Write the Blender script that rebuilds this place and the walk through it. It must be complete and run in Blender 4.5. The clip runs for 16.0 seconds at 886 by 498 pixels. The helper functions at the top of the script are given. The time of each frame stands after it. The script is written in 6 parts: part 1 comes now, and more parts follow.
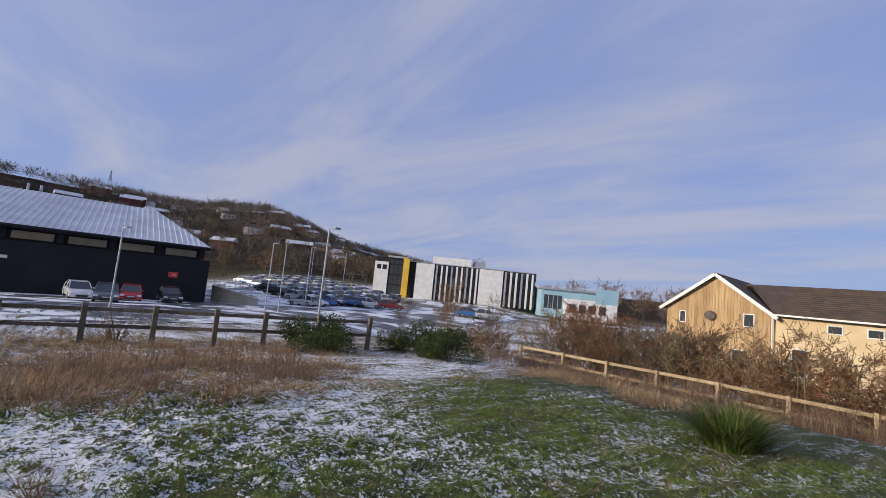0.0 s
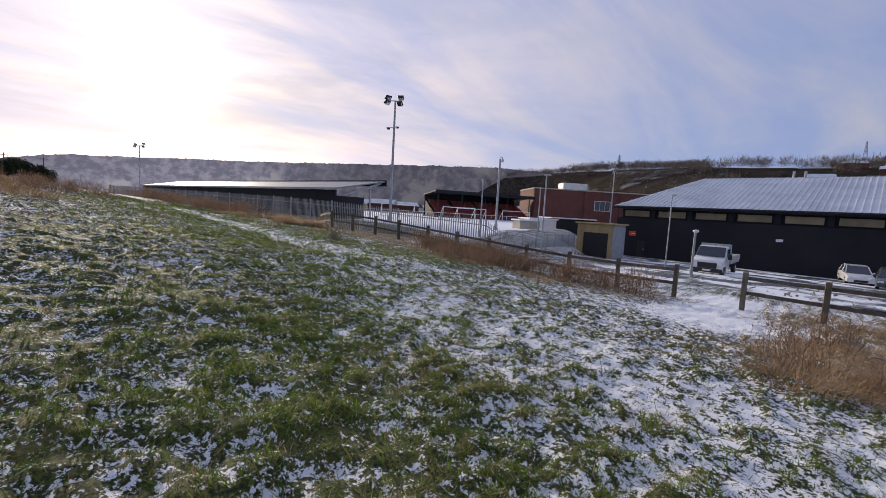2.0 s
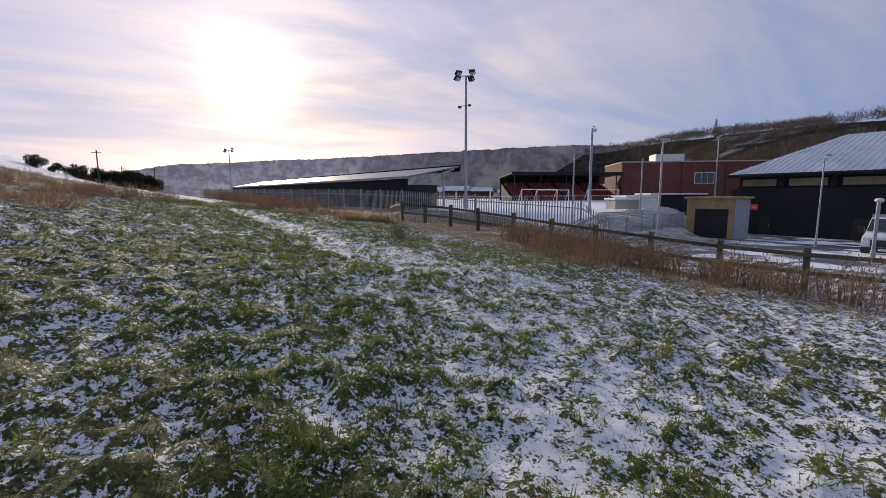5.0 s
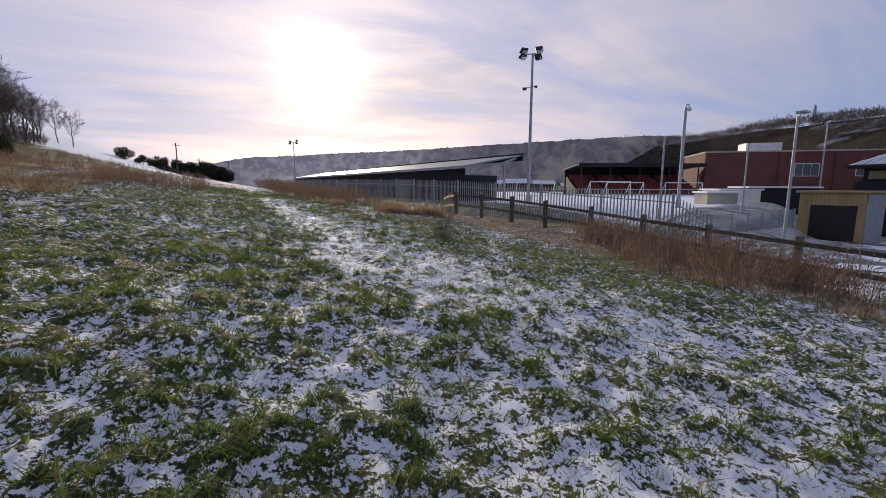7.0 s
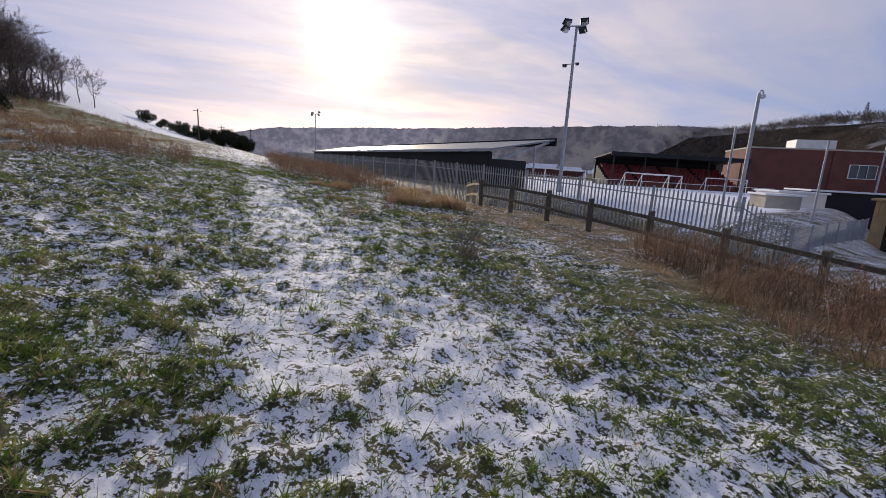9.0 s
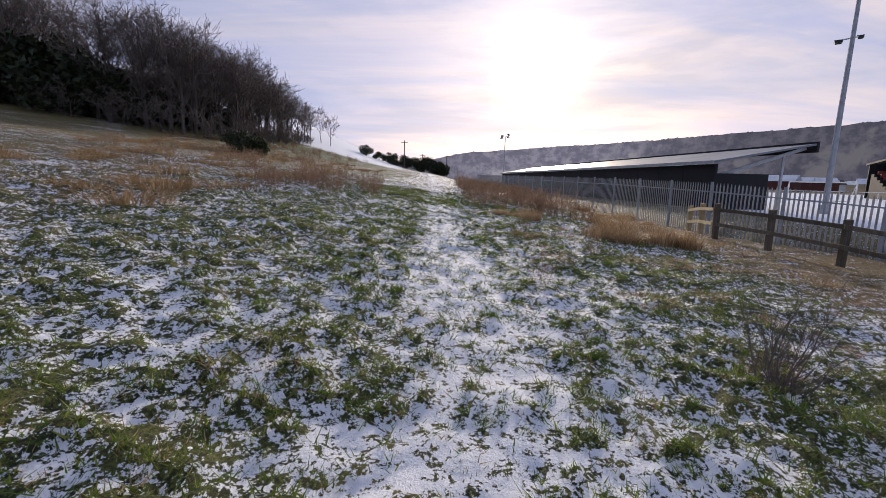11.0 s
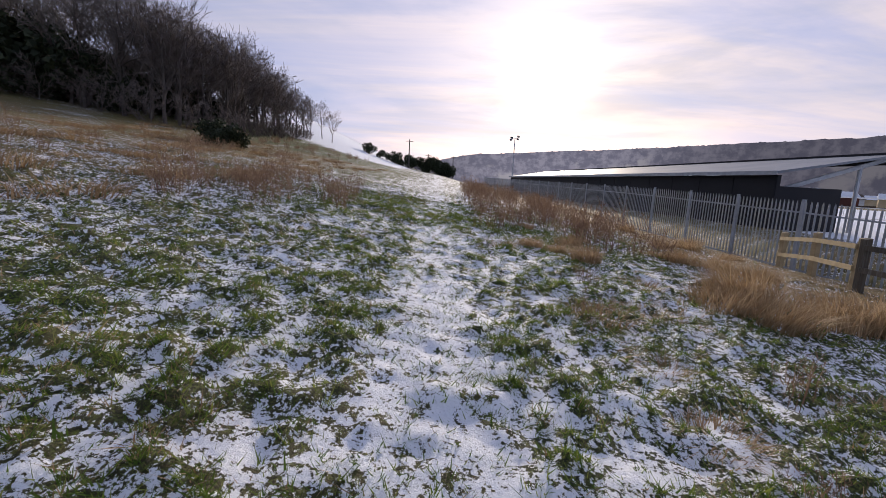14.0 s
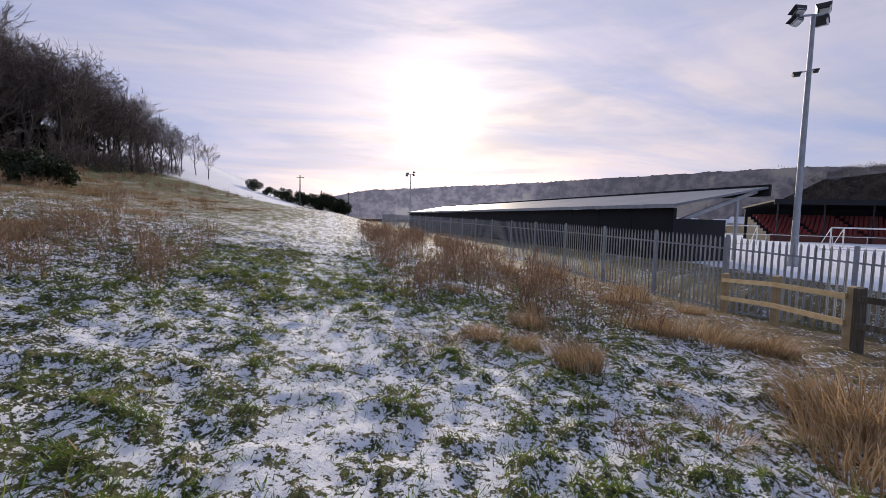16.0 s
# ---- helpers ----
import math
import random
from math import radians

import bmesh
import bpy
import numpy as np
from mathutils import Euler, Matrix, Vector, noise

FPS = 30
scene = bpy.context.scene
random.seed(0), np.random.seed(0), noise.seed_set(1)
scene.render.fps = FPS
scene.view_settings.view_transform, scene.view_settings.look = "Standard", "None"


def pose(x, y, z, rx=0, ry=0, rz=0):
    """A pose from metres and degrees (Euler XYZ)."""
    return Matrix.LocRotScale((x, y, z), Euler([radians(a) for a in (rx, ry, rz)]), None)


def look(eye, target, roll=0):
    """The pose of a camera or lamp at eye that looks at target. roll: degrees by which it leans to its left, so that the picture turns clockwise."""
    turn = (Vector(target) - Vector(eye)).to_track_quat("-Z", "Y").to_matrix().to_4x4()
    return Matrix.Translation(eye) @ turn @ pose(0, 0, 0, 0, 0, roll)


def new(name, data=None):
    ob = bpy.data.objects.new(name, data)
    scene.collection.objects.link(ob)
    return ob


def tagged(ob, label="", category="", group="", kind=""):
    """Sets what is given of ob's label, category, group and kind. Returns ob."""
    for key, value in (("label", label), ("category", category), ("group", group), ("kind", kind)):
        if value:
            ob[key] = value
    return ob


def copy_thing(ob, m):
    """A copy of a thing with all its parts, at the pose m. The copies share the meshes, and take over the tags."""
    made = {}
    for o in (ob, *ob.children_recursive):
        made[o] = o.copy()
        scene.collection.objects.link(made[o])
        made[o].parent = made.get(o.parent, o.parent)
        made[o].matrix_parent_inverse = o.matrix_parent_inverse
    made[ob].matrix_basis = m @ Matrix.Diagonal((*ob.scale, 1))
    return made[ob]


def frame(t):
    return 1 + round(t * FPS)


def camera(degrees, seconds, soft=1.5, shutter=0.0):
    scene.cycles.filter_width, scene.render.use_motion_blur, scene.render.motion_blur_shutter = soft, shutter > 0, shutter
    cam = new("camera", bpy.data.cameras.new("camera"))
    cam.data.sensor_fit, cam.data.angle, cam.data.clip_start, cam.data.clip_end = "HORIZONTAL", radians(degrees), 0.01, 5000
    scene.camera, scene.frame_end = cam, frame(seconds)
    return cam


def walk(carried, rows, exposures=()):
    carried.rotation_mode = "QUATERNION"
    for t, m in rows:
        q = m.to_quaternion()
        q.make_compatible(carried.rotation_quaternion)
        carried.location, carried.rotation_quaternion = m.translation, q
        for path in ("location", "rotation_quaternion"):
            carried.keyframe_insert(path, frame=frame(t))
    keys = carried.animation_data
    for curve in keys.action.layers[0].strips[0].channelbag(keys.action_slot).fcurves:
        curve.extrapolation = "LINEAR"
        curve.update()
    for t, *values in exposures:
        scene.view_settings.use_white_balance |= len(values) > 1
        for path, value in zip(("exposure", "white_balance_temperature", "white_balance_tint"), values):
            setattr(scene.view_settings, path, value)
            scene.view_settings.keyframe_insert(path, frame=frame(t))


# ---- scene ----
cam = camera(92.3, 16.0, soft=0.75)
PATH = [
    (0, (0.688, -0.414, 1.6), (2.217, -1.691, 1.783), 5.8),
    (0.5, (0.817, -0.171, 1.6), (2.351, -1.441, 1.792), 4.7),
    (1, (0.945, 0.231, 1.595), (2.807, -0.493, 1.689), 6.6),
    (1.2, (1.029, 0.442, 1.524), (3.028, 0.385, 1.53), 5.2),
    (1.3, (1.084, 0.536, 1.511), (3.062, 0.824, 1.44), 3.9),
    (1.5, (1.158, 0.684, 1.531), (2.933, 1.592, 1.368), 1.8),
    (2, (1.466, 1.045, 1.472), (2.934, 2.391, 1.296), 3.3),
    (2.5, (1.882, 1.394, 1.431), (3.357, 2.73, 1.233), 2.2),
    (3, (2.213, 1.841, 1.432), (3.715, 3.15, 1.266), 3.0),
    (3.5, (2.433, 2.249, 1.445), (3.961, 3.529, 1.279), 1.2),
    (4, (2.839, 2.79, 1.465), (4.368, 4.068, 1.301), 1.2),
    (4.5, (3.264, 3.333, 1.483), (4.633, 4.775, 1.273), 0.5),
    (7, (5.515, 6.283, 1.318), (6.486, 8.007, 1.034), 0.2),
    (7.5, (5.865, 6.83, 1.364), (6.817, 8.566, 1.087), 2.6),
    (8, (6.213, 7.384, 1.416), (7.211, 9.094, 1.134), 3.1),
    (8.5, (6.501, 8.031, 1.475), (7.467, 9.747, 1.124), 2.5),
    (9, (6.8, 8.73, 1.548), (7.692, 10.48, 1.171), 3.4),
    (9.5, (7.09, 9.366, 1.647), (7.726, 11.222, 1.26), 2.0),
    (12, (7.362, 12.565, 1.698), (7.327, 14.539, 1.383), 2.8),
    (12.5, (7.422, 13.349, 1.712), (7.377, 15.323, 1.393), 3.4),
    (13, (7.458, 14.133, 1.75), (7.403, 16.107, 1.436), 4.2),
    (13.5, (7.537, 14.93, 1.76), (7.589, 16.901, 1.422), 4.5),
    (14, (7.57, 15.71, 1.839), (7.628, 17.684, 1.519), 3.0),
    (14.5, (7.649, 16.526, 1.886), (7.897, 18.495, 1.643), 4.1),
    (15, (7.651, 17.305, 1.93), (7.913, 19.28, 1.755), 4.0),
    (15.5, (7.684, 18.132, 1.97), (7.997, 20.099, 1.789), 4.4),
    (16, (7.713, 18.877, 2.073), (8.231, 20.803, 1.932), 1.5),
]
walk(cam, [(t, look(eye, target, roll)) for t, eye, target, roll in PATH],
     exposures=[(0, 0.12, 6350, 10), (1.0, 0.15, 6450, 10), (2.0, 0.12, 6700, 10), (3.5, -0.05, 6650, 11), (9.5, -0.05, 6650, 11), (12.0, 0.14, 6700, 11), (16.0, 0.06, 6650, 11)])

# ---- world, sun, light ----
SUN_AZ, SUN_EL = radians(14.3), radians(13.7)
SUN_DIR = Vector((math.sin(SUN_AZ) * math.cos(SUN_EL), math.cos(SUN_AZ) * math.cos(SUN_EL), math.sin(SUN_EL)))


def make_world():
    w = bpy.data.worlds.new("winter_sky")
    scene.world = w
    w.use_nodes = True
    nt = w.node_tree
    nt.nodes.clear()
    N, L = nt.nodes.new, nt.links.new
    out, bg = N("ShaderNodeOutputWorld"), N("ShaderNodeBackground")
    sky = N("ShaderNodeTexSky")
    sky.sky_type = "NISHITA"
    sky.sun_disc = False
    sky.sun_elevation, sky.sun_rotation = SUN_EL, SUN_AZ
    sky.air_density, sky.dust_density, sky.ozone_density = 1.0, 0.6, 2.0
    co = N("ShaderNodeTexCoord")
    sep = N("ShaderNodeSeparateXYZ")
    L(co.outputs["Generated"], sep.inputs[0])

    def math_node(op, a, b=None):
        n = N("ShaderNodeMath")
        n.operation = op
        for i, v in enumerate((a, b)):
            if v is None:
                continue
            if isinstance(v, (int, float)):
                n.inputs[i].default_value = v
            else:
                L(v, n.inputs[i])
        return n.outputs[0]

    # cloud sheet: the direction laid onto a flat layer far above
    zz = math_node("ADD", math_node("MAXIMUM", sep.outputs[2], 0.0), 0.12)
    px, py = math_node("DIVIDE", sep.outputs[0], zz), math_node("DIVIDE", sep.outputs[1], zz)
    comb = N("ShaderNodeCombineXYZ")
    L(px, comb.inputs[0])
    L(py, comb.inputs[1])
    rot = N("ShaderNodeMapping")
    rot.inputs["Rotation"].default_value = (0, 0, radians(35))
    rot.inputs["Scale"].default_value = (0.55, 1.5, 1.0)
    L(comb.outputs[0], rot.inputs[0])
    n1 = N("ShaderNodeTexNoise")
    n1.inputs["Scale"].default_value, n1.inputs["Detail"].default_value, n1.inputs["Roughness"].default_value = 0.75, 8.0, 0.58
    n1.inputs["Distortion"].default_value = 0.5
    L(rot.outputs[0], n1.inputs["Vector"])
    ramp = N("ShaderNodeMapRange")
    ramp.interpolation_type = "SMOOTHSTEP"
    ramp.inputs["From Min"].default_value, ramp.inputs["From Max"].default_value = 0.36, 0.68
    L(n1.outputs["Fac"], ramp.inputs["Value"])
    dot = N("ShaderNodeVectorMath")
    dot.operation = "DOT_PRODUCT"
    norm = N("ShaderNodeVectorMath")
    norm.operation = "NORMALIZE"
    L(co.outputs["Generated"], norm.inputs[0])
    L(norm.outputs[0], dot.inputs[0])
    dot.inputs[1].default_value = SUN_DIR
    d = math_node("MAXIMUM", dot.outputs["Value"], 0.0)
    # long flat bars of cloud, thickest low in the sky
    bars = N("ShaderNodeMapping")
    bars.inputs["Scale"].default_value = (2.4, 2.4, 15.0)
    L(norm.outputs[0], bars.inputs[0])
    n2 = N("ShaderNodeTexNoise")
    n2.inputs["Scale"].default_value, n2.inputs["Detail"].default_value, n2.inputs["Roughness"].default_value = 1.0, 6.0, 0.56
    n2.inputs["Distortion"].default_value = 0.35
    L(bars.outputs[0], n2.inputs["Vector"])
    bar = N("ShaderNodeMapRange")
    bar.interpolation_type = "SMOOTHSTEP"
    bar.inputs["From Min"].default_value, bar.inputs["From Max"].default_value = 0.36, 0.64
    L(n2.outputs["Fac"], bar.inputs["Value"])
    gap = math_node("ADD", math_node("MULTIPLY", bar.outputs[0], -0.8), 1.35)
    glow_near = math_node("ADD", math_node("MULTIPLY", math_node("POWER", d, 420.0), GLOW_NEAR), math_node("MULTIPLY", math_node("MULTIPLY", math_node("POWER", d, 45.0), GLOW_MID), gap))
    glow_wide = math_node("MULTIPLY", math_node("MULTIPLY", math_node("POWER", d, 4.0), GLOW_WIDE), gap)
    back = math_node("ADD", math_node("MULTIPLY", math_node("POWER", d, 2.0), 0.2), 0.75)
    # thin cloud colour: pale lilac grey, brighter towards the sun
    cloud = N("ShaderNodeMix")
    cloud.data_type = "RGBA"
    veil = N("ShaderNodeVectorMath")
    veil.operation = "SCALE"
    veil.inputs[0].default_value = CLOUD
    L(back, veil.inputs["Scale"])
    tint = N("ShaderNodeMix")
    tint.data_type = "RGBA"
    tint.blend_type = "MULTIPLY"
    tint.inputs["Factor"].default_value = 1.0
    L(sky.outputs[0], tint.inputs["A"])
    tint.inputs["B"].default_value = SKY_TINT
    haze = N("ShaderNodeVectorMath")
    haze.operation = "SCALE"
    haze.inputs[0].default_value = HAZE
    L(back, haze.inputs["Scale"])
    thin = N("ShaderNodeMix")
    thin.data_type = "RGBA"
    thin.inputs["Factor"].default_value = 0.8
    L(tint.outputs["Result"], thin.inputs["A"])
    L(haze.outputs[0], thin.inputs["B"])
    toward = math_node("MULTIPLY", math_node("POWER", d, 3.0), 0.38)
    L(math_node("MINIMUM", math_node("ADD", math_node("MULTIPLY", ramp.outputs[0], 0.7), toward), 1.0), cloud.inputs["Factor"])
    L(thin.outputs["Result"], cloud.inputs["A"])
    L(veil.outputs[0], cloud.inputs["B"])
    g1 = N("ShaderNodeVectorMath")
    g1.operation = "SCALE"
    g1.inputs[0].default_value = (1.0, 0.8, 0.5)
    L(glow_near, g1.inputs["Scale"])
    g2 = N("ShaderNodeVectorMath")
    g2.operation = "SCALE"
    g2.inputs[0].default_value = (1.0, 0.66, 0.46)
    L(math_node("MULTIPLY", glow_wide, math_node("ADD", math_node("MULTIPLY", ramp.outputs[0], 0.6), 0.5)), g2.inputs["Scale"])
    low = math_node("MAXIMUM", math_node("SUBTRACT", 1.0, math_node("MULTIPLY", sep.outputs[2], 5.5)), 0.0)
    g3 = N("ShaderNodeVectorMath")
    g3.operation = "SCALE"
    g3.inputs[0].default_value = (1.0, 0.58, 0.28)
    L(math_node("MULTIPLY", math_node("MULTIPLY", math_node("POWER", d, 14.0), low), math_node("MULTIPLY", gap, 9.5)), g3.inputs["Scale"])
    s0 = N("ShaderNodeVectorMath")
    L(g2.outputs[0], s0.inputs[0])
    L(g3.outputs[0], s0.inputs[1])
    s1, s2 = N("ShaderNodeVectorMath"), N("ShaderNodeVectorMath")
    L(cloud.outputs["Result"], s1.inputs[0])
    L(g1.outputs[0], s1.inputs[1])
    L(s1.outputs[0], s2.inputs[0])
    L(s0.outputs[0], s2.inputs[1])
    L(s2.outputs[0], bg.inputs["Color"])
    bg.inputs["Strength"].default_value = SKY_STRENGTH
    L(bg.outputs[0], out.inputs[0])


SKY_STRENGTH, GLOW_NEAR, GLOW_MID, GLOW_WIDE = 0.1, 12.0, 3.0, 2.9
CLOUD, HAZE, SKY_TINT = (6.0, 6.0, 7.0), (3.5, 4.4, 7.8), (0.9, 0.95, 1.15, 1.0)
make_world()
sun = new("sun", bpy.data.lights.new("sun", "SUN"))
sun.data.energy, sun.data.angle, sun.data.color = 3.5, radians(2.0), (1.0, 0.86, 0.69)
sun.matrix_world = look(SUN_DIR * 50, (0, 0, 0))


# ---- materials ----
def noise_tex(nt, scale, detail=4.0, rough=0.55, coord="Object"):
    co, n = nt.nodes.new("ShaderNodeTexCoord"), nt.nodes.new("ShaderNodeTexNoise")
    n.inputs["Scale"].default_value, n.inputs["Detail"].default_value, n.inputs["Roughness"].default_value = scale, detail, rough
    nt.links.new(co.outputs[coord], n.inputs["Vector"])
    return n.outputs["Fac"]


def mix_col(nt, fac, a, b, blend="MIX"):
    m = nt.nodes.new("ShaderNodeMix")
    m.data_type, m.blend_type = "RGBA", blend
    for sock, v in (("Factor", fac), ("A", a), ("B", b)):
        if isinstance(v, (int, float)):
            m.inputs[sock].default_value = v
        elif isinstance(v, tuple):
            m.inputs[sock].default_value = (*v, 1.0)
        else:
            nt.links.new(v, m.inputs[sock])
    return m.outputs["Result"]


def span(nt, v, lo, hi, to_lo=0.0, to_hi=1.0):
    r = nt.nodes.new("ShaderNodeMapRange")
    r.interpolation_type = "SMOOTHSTEP"
    for k, x in (("From Min", lo), ("From Max", hi), ("To Min", to_lo), ("To Max", to_hi)):
        r.inputs[k].default_value = x
    nt.links.new(v, r.inputs["Value"])
    return r.outputs[0]


def attr(nt, name, kind="GEOMETRY"):
    a = nt.nodes.new("ShaderNodeAttribute")
    a.attribute_type, a.attribute_name = kind, name
    return a.outputs["Fac"]


def bump(nt, bsdf, height, strength, distance):
    b = nt.nodes.new("ShaderNodeBump")
    b.inputs["Strength"].default_value, b.inputs["Distance"].default_value = strength, distance
    nt.links.new(height, b.inputs["Height"])
    nt.links.new(b.outputs[0], bsdf.inputs["Normal"])


def mat(name, col, col2=None, scale=3.0, fine=40.0, rough=0.8, metal=0.0, bump_d=0.004, vary=0.0, island=0.0, spec=0.5, streak=None):
    """Two-scale surface: broad stains between col and col2, fine grain, bump."""
    m = bpy.data.materials.new(name)
    m.use_nodes = True
    nt = m.node_tree
    b = nt.nodes["Principled BSDF"]
    col2 = col2 or tuple(c * 0.75 for c in col)
    n1, n2 = noise_tex(nt, scale), noise_tex(nt, fine, 3.0)
    c = mix_col(nt, span(nt, n1, 0.35, 0.68), col, col2)
    if streak:
        co, mp, n3 = nt.nodes.new("ShaderNodeTexCoord"), nt.nodes.new("ShaderNodeMapping"), nt.nodes.new("ShaderNodeTexNoise")
        mp.inputs["Scale"].default_value = streak[1]
        n3.inputs["Scale"].default_value, n3.inputs["Detail"].default_value = 1.0, 5.0
        nt.links.new(co.outputs["Object"], mp.inputs[0])
        nt.links.new(mp.outputs[0], n3.inputs["Vector"])
        c = mix_col(nt, span(nt, n3.outputs["Fac"], 0.45, 0.7), c, streak[0])
    c = mix_col(nt, span(nt, n2, 0.3, 0.75, 0.0, 0.35), c, tuple(x * 0.6 for x in col))
    for amount, node, sock in ((vary, "ShaderNodeObjectInfo", "Random"), (island, "ShaderNodeNewGeometry", "Random Per Island")):
        if amount:
            r = nt.nodes.new(node).outputs[sock]
            c = mix_col(nt, span(nt, r, 0.0, 1.0, 0.0, amount), c, tuple(x * 0.45 for x in col2))
    nt.links.new(c, b.inputs["Base Color"])
    b.inputs["Roughness"].default_value, b.inputs["Metallic"].default_value = rough, metal
    b.inputs["Specular IOR Level"].default_value = spec
    if bump_d:
        bump(nt, b, n2, 0.6, bump_d)
    return m


def plain(name, col, rough=0.5, metal=0.0, emit=0.0):
    m = bpy.data.materials.new(name)
    m.use_nodes = True
    b = m.node_tree.nodes["Principled BSDF"]
    b.inputs["Base Color"].default_value = (*col, 1)
    b.inputs["Roughness"].default_value, b.inputs["Metallic"].default_value = rough, metal
    if emit:
        b.inputs["Emission Color"].default_value, b.inputs["Emission Strength"].default_value = (*col, 1), emit
    return m


def leaf_mat(name, col, col2, trans=0.22, rough=0.6):
    """Blades, stalks and leaves: colour varies blade by blade, some light passes through."""
    m = bpy.data.materials.new(name)
    m.use_nodes = True
    nt = m.node_tree
    b = nt.nodes["Principled BSDF"]
    r = nt.nodes.new("ShaderNodeNewGeometry").outputs["Random Per Island"]
    n = noise_tex(nt, 0.9, 3.0, coord="Object")
    c = mix_col(nt, span(nt, r, 0.25, 1.0), tuple(x * 0.75 for x in col), col)
    c = mix_col(nt, span(nt, r, 0.45, 1.0), c, col2)
    c = mix_col(nt, span(nt, n, 0.35, 0.7, 0.0, 0.5), c, tuple(x * 0.55 for x in col))
    nt.links.new(c, b.inputs["Base Color"])
    b.inputs["Roughness"].default_value = rough
    b.inputs["Specular IOR Level"].default_value = 0.2
    t, mx = nt.nodes.new("ShaderNodeBsdfTranslucent"), nt.nodes.new("ShaderNodeMixShader")
    nt.links.new(c, t.inputs["Color"])
    mx.inputs[0].default_value = trans
    nt.links.new(b.outputs[0], mx.inputs[1])
    nt.links.new(t.outputs[0], mx.inputs[2])
    nt.links.new(mx.outputs[0], nt.nodes["Material Output"].inputs[0])
    return m


def ground_mat():
    m = bpy.data.materials.new("grass_and_snow")
    m.use_nodes = True
    nt = m.node_tree
    b = nt.nodes["Principled BSDF"]
    fine, mid, broad = noise_tex(nt, 45.0, 5.0, 0.7), noise_tex(nt, 7.0, 5.0, 0.65), noise_tex(nt, 0.45, 4.0)
    ragged = noise_tex(nt, 15.0, 6.0, 0.68)
    green = mix_col(nt, span(nt, mid, 0.3, 0.7), (0.075, 0.115, 0.02), (0.14, 0.15, 0.035))
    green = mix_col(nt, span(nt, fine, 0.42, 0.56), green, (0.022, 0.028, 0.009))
    green = mix_col(nt, span(nt, noise_tex(nt, 1.3, 4.0), 0.5, 0.75, 0.0, 0.6), green, (0.14, 0.13, 0.035))
    straw = mix_col(nt, span(nt, mid, 0.3, 0.7), (0.24, 0.17, 0.075), (0.13, 0.09, 0.04))
    dry = nt.nodes.new("ShaderNodeMath")
    dry.operation = "ADD"
    nt.links.new(attr(nt, "dry"), dry.inputs[0])
    nt.links.new(span(nt, broad, 0.3, 0.7, -0.25, 0.15), dry.inputs[1])
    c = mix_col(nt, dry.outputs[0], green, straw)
    wood = mix_col(nt, span(nt, noise_tex(nt, 0.06, 6.0, 0.7), 0.35, 0.65), (0.035, 0.028, 0.022), (0.06, 0.05, 0.04))
    wood = mix_col(nt, span(nt, noise_tex(nt, 0.018, 4.0, 0.6), 0.6, 0.65), wood, (0.17, 0.175, 0.185))
    c = mix_col(nt, attr(nt, "far"), c, wood)
    s = nt.nodes.new("ShaderNodeMath")
    s.operation = "ADD"
    nt.links.new(attr(nt, "snow"), s.inputs[0])
    nt.links.new(span(nt, ragged, 0.25, 0.75, -0.28, 0.28), s.inputs[1])
    tips = nt.nodes.new("ShaderNodeMath")
    tips.operation = "ADD"
    nt.links.new(s.outputs[0], tips.inputs[0])
    nt.links.new(span(nt, fine, 0.3, 0.7, 0.17, -0.17), tips.inputs[1])
    snow_f = span(nt, tips.outputs[0], 0.495, 0.53)
    snow = mix_col(nt, span(nt, mid, 0.3, 0.7), (0.88, 0.9, 0.93), (0.8, 0.83, 0.88))
    nt.links.new(mix_col(nt, snow_f, c, snow), b.inputs["Base Color"])
    b.inputs["Roughness"].default_value = 0.75
    nt.links.new(span(nt, attr(nt, "far"), 0.0, 1.0, 0.25, 0.0), b.inputs["Specular IOR Level"])
    hgt = nt.nodes.new("ShaderNodeMath")
    hgt.operation = "ADD"
    nt.links.new(fine, hgt.inputs[0])
    nt.links.new(ragged, hgt.inputs[1])
    bump(nt, b, hgt.outputs[0], 0.7, 0.04)
    return m


M_GROUND = ground_mat()
M_ASPHALT = mat("wet_asphalt_with_snow", (0.045, 0.047, 0.052), (0.03, 0.03, 0.034), 0.3, 30, 0.55, bump_d=0.003)
M_DARKCLAD = mat("dark_cladding", (0.018, 0.019, 0.023), (0.026, 0.026, 0.03), 0.25, 20, 0.65, bump_d=0.002, spec=0.2)
M_METALROOF = mat("frosted_metal_roof", (0.72, 0.75, 0.79), (0.52, 0.55, 0.6), 0.25, 14, 0.5, 0.05, 0.003)
M_TIMBER = mat("weathered_timber", (0.15, 0.115, 0.075), (0.085, 0.07, 0.05), 4, 60, 0.85, bump_d=0.003, vary=0.5, streak=((0.2, 0.19, 0.16), (30, 30, 2)))
M_PALETIMBER = mat("pale_new_timber", (0.5, 0.39, 0.22), (0.38, 0.28, 0.15), 4, 60, 0.8, bump_d=0.003, vary=0.3)
M_GALV = mat("galvanised_steel", (0.46, 0.49, 0.53), (0.34, 0.37, 0.41), 3, 40, 0.5, 0.25, 0.001, vary=0.25)
M_BRICK = mat("red_brick", (0.15, 0.05, 0.036), (0.105, 0.038, 0.03), 0.4, 9, 0.85, bump_d=0.004)
M_GLASS = plain("window_glass", (0.05, 0.06, 0.07), 0.06)
M_WHITE = mat("white_paint", (0.8, 0.8, 0.78), (0.68, 0.68, 0.66), 1.0, 25, 0.5, bump_d=0.001)
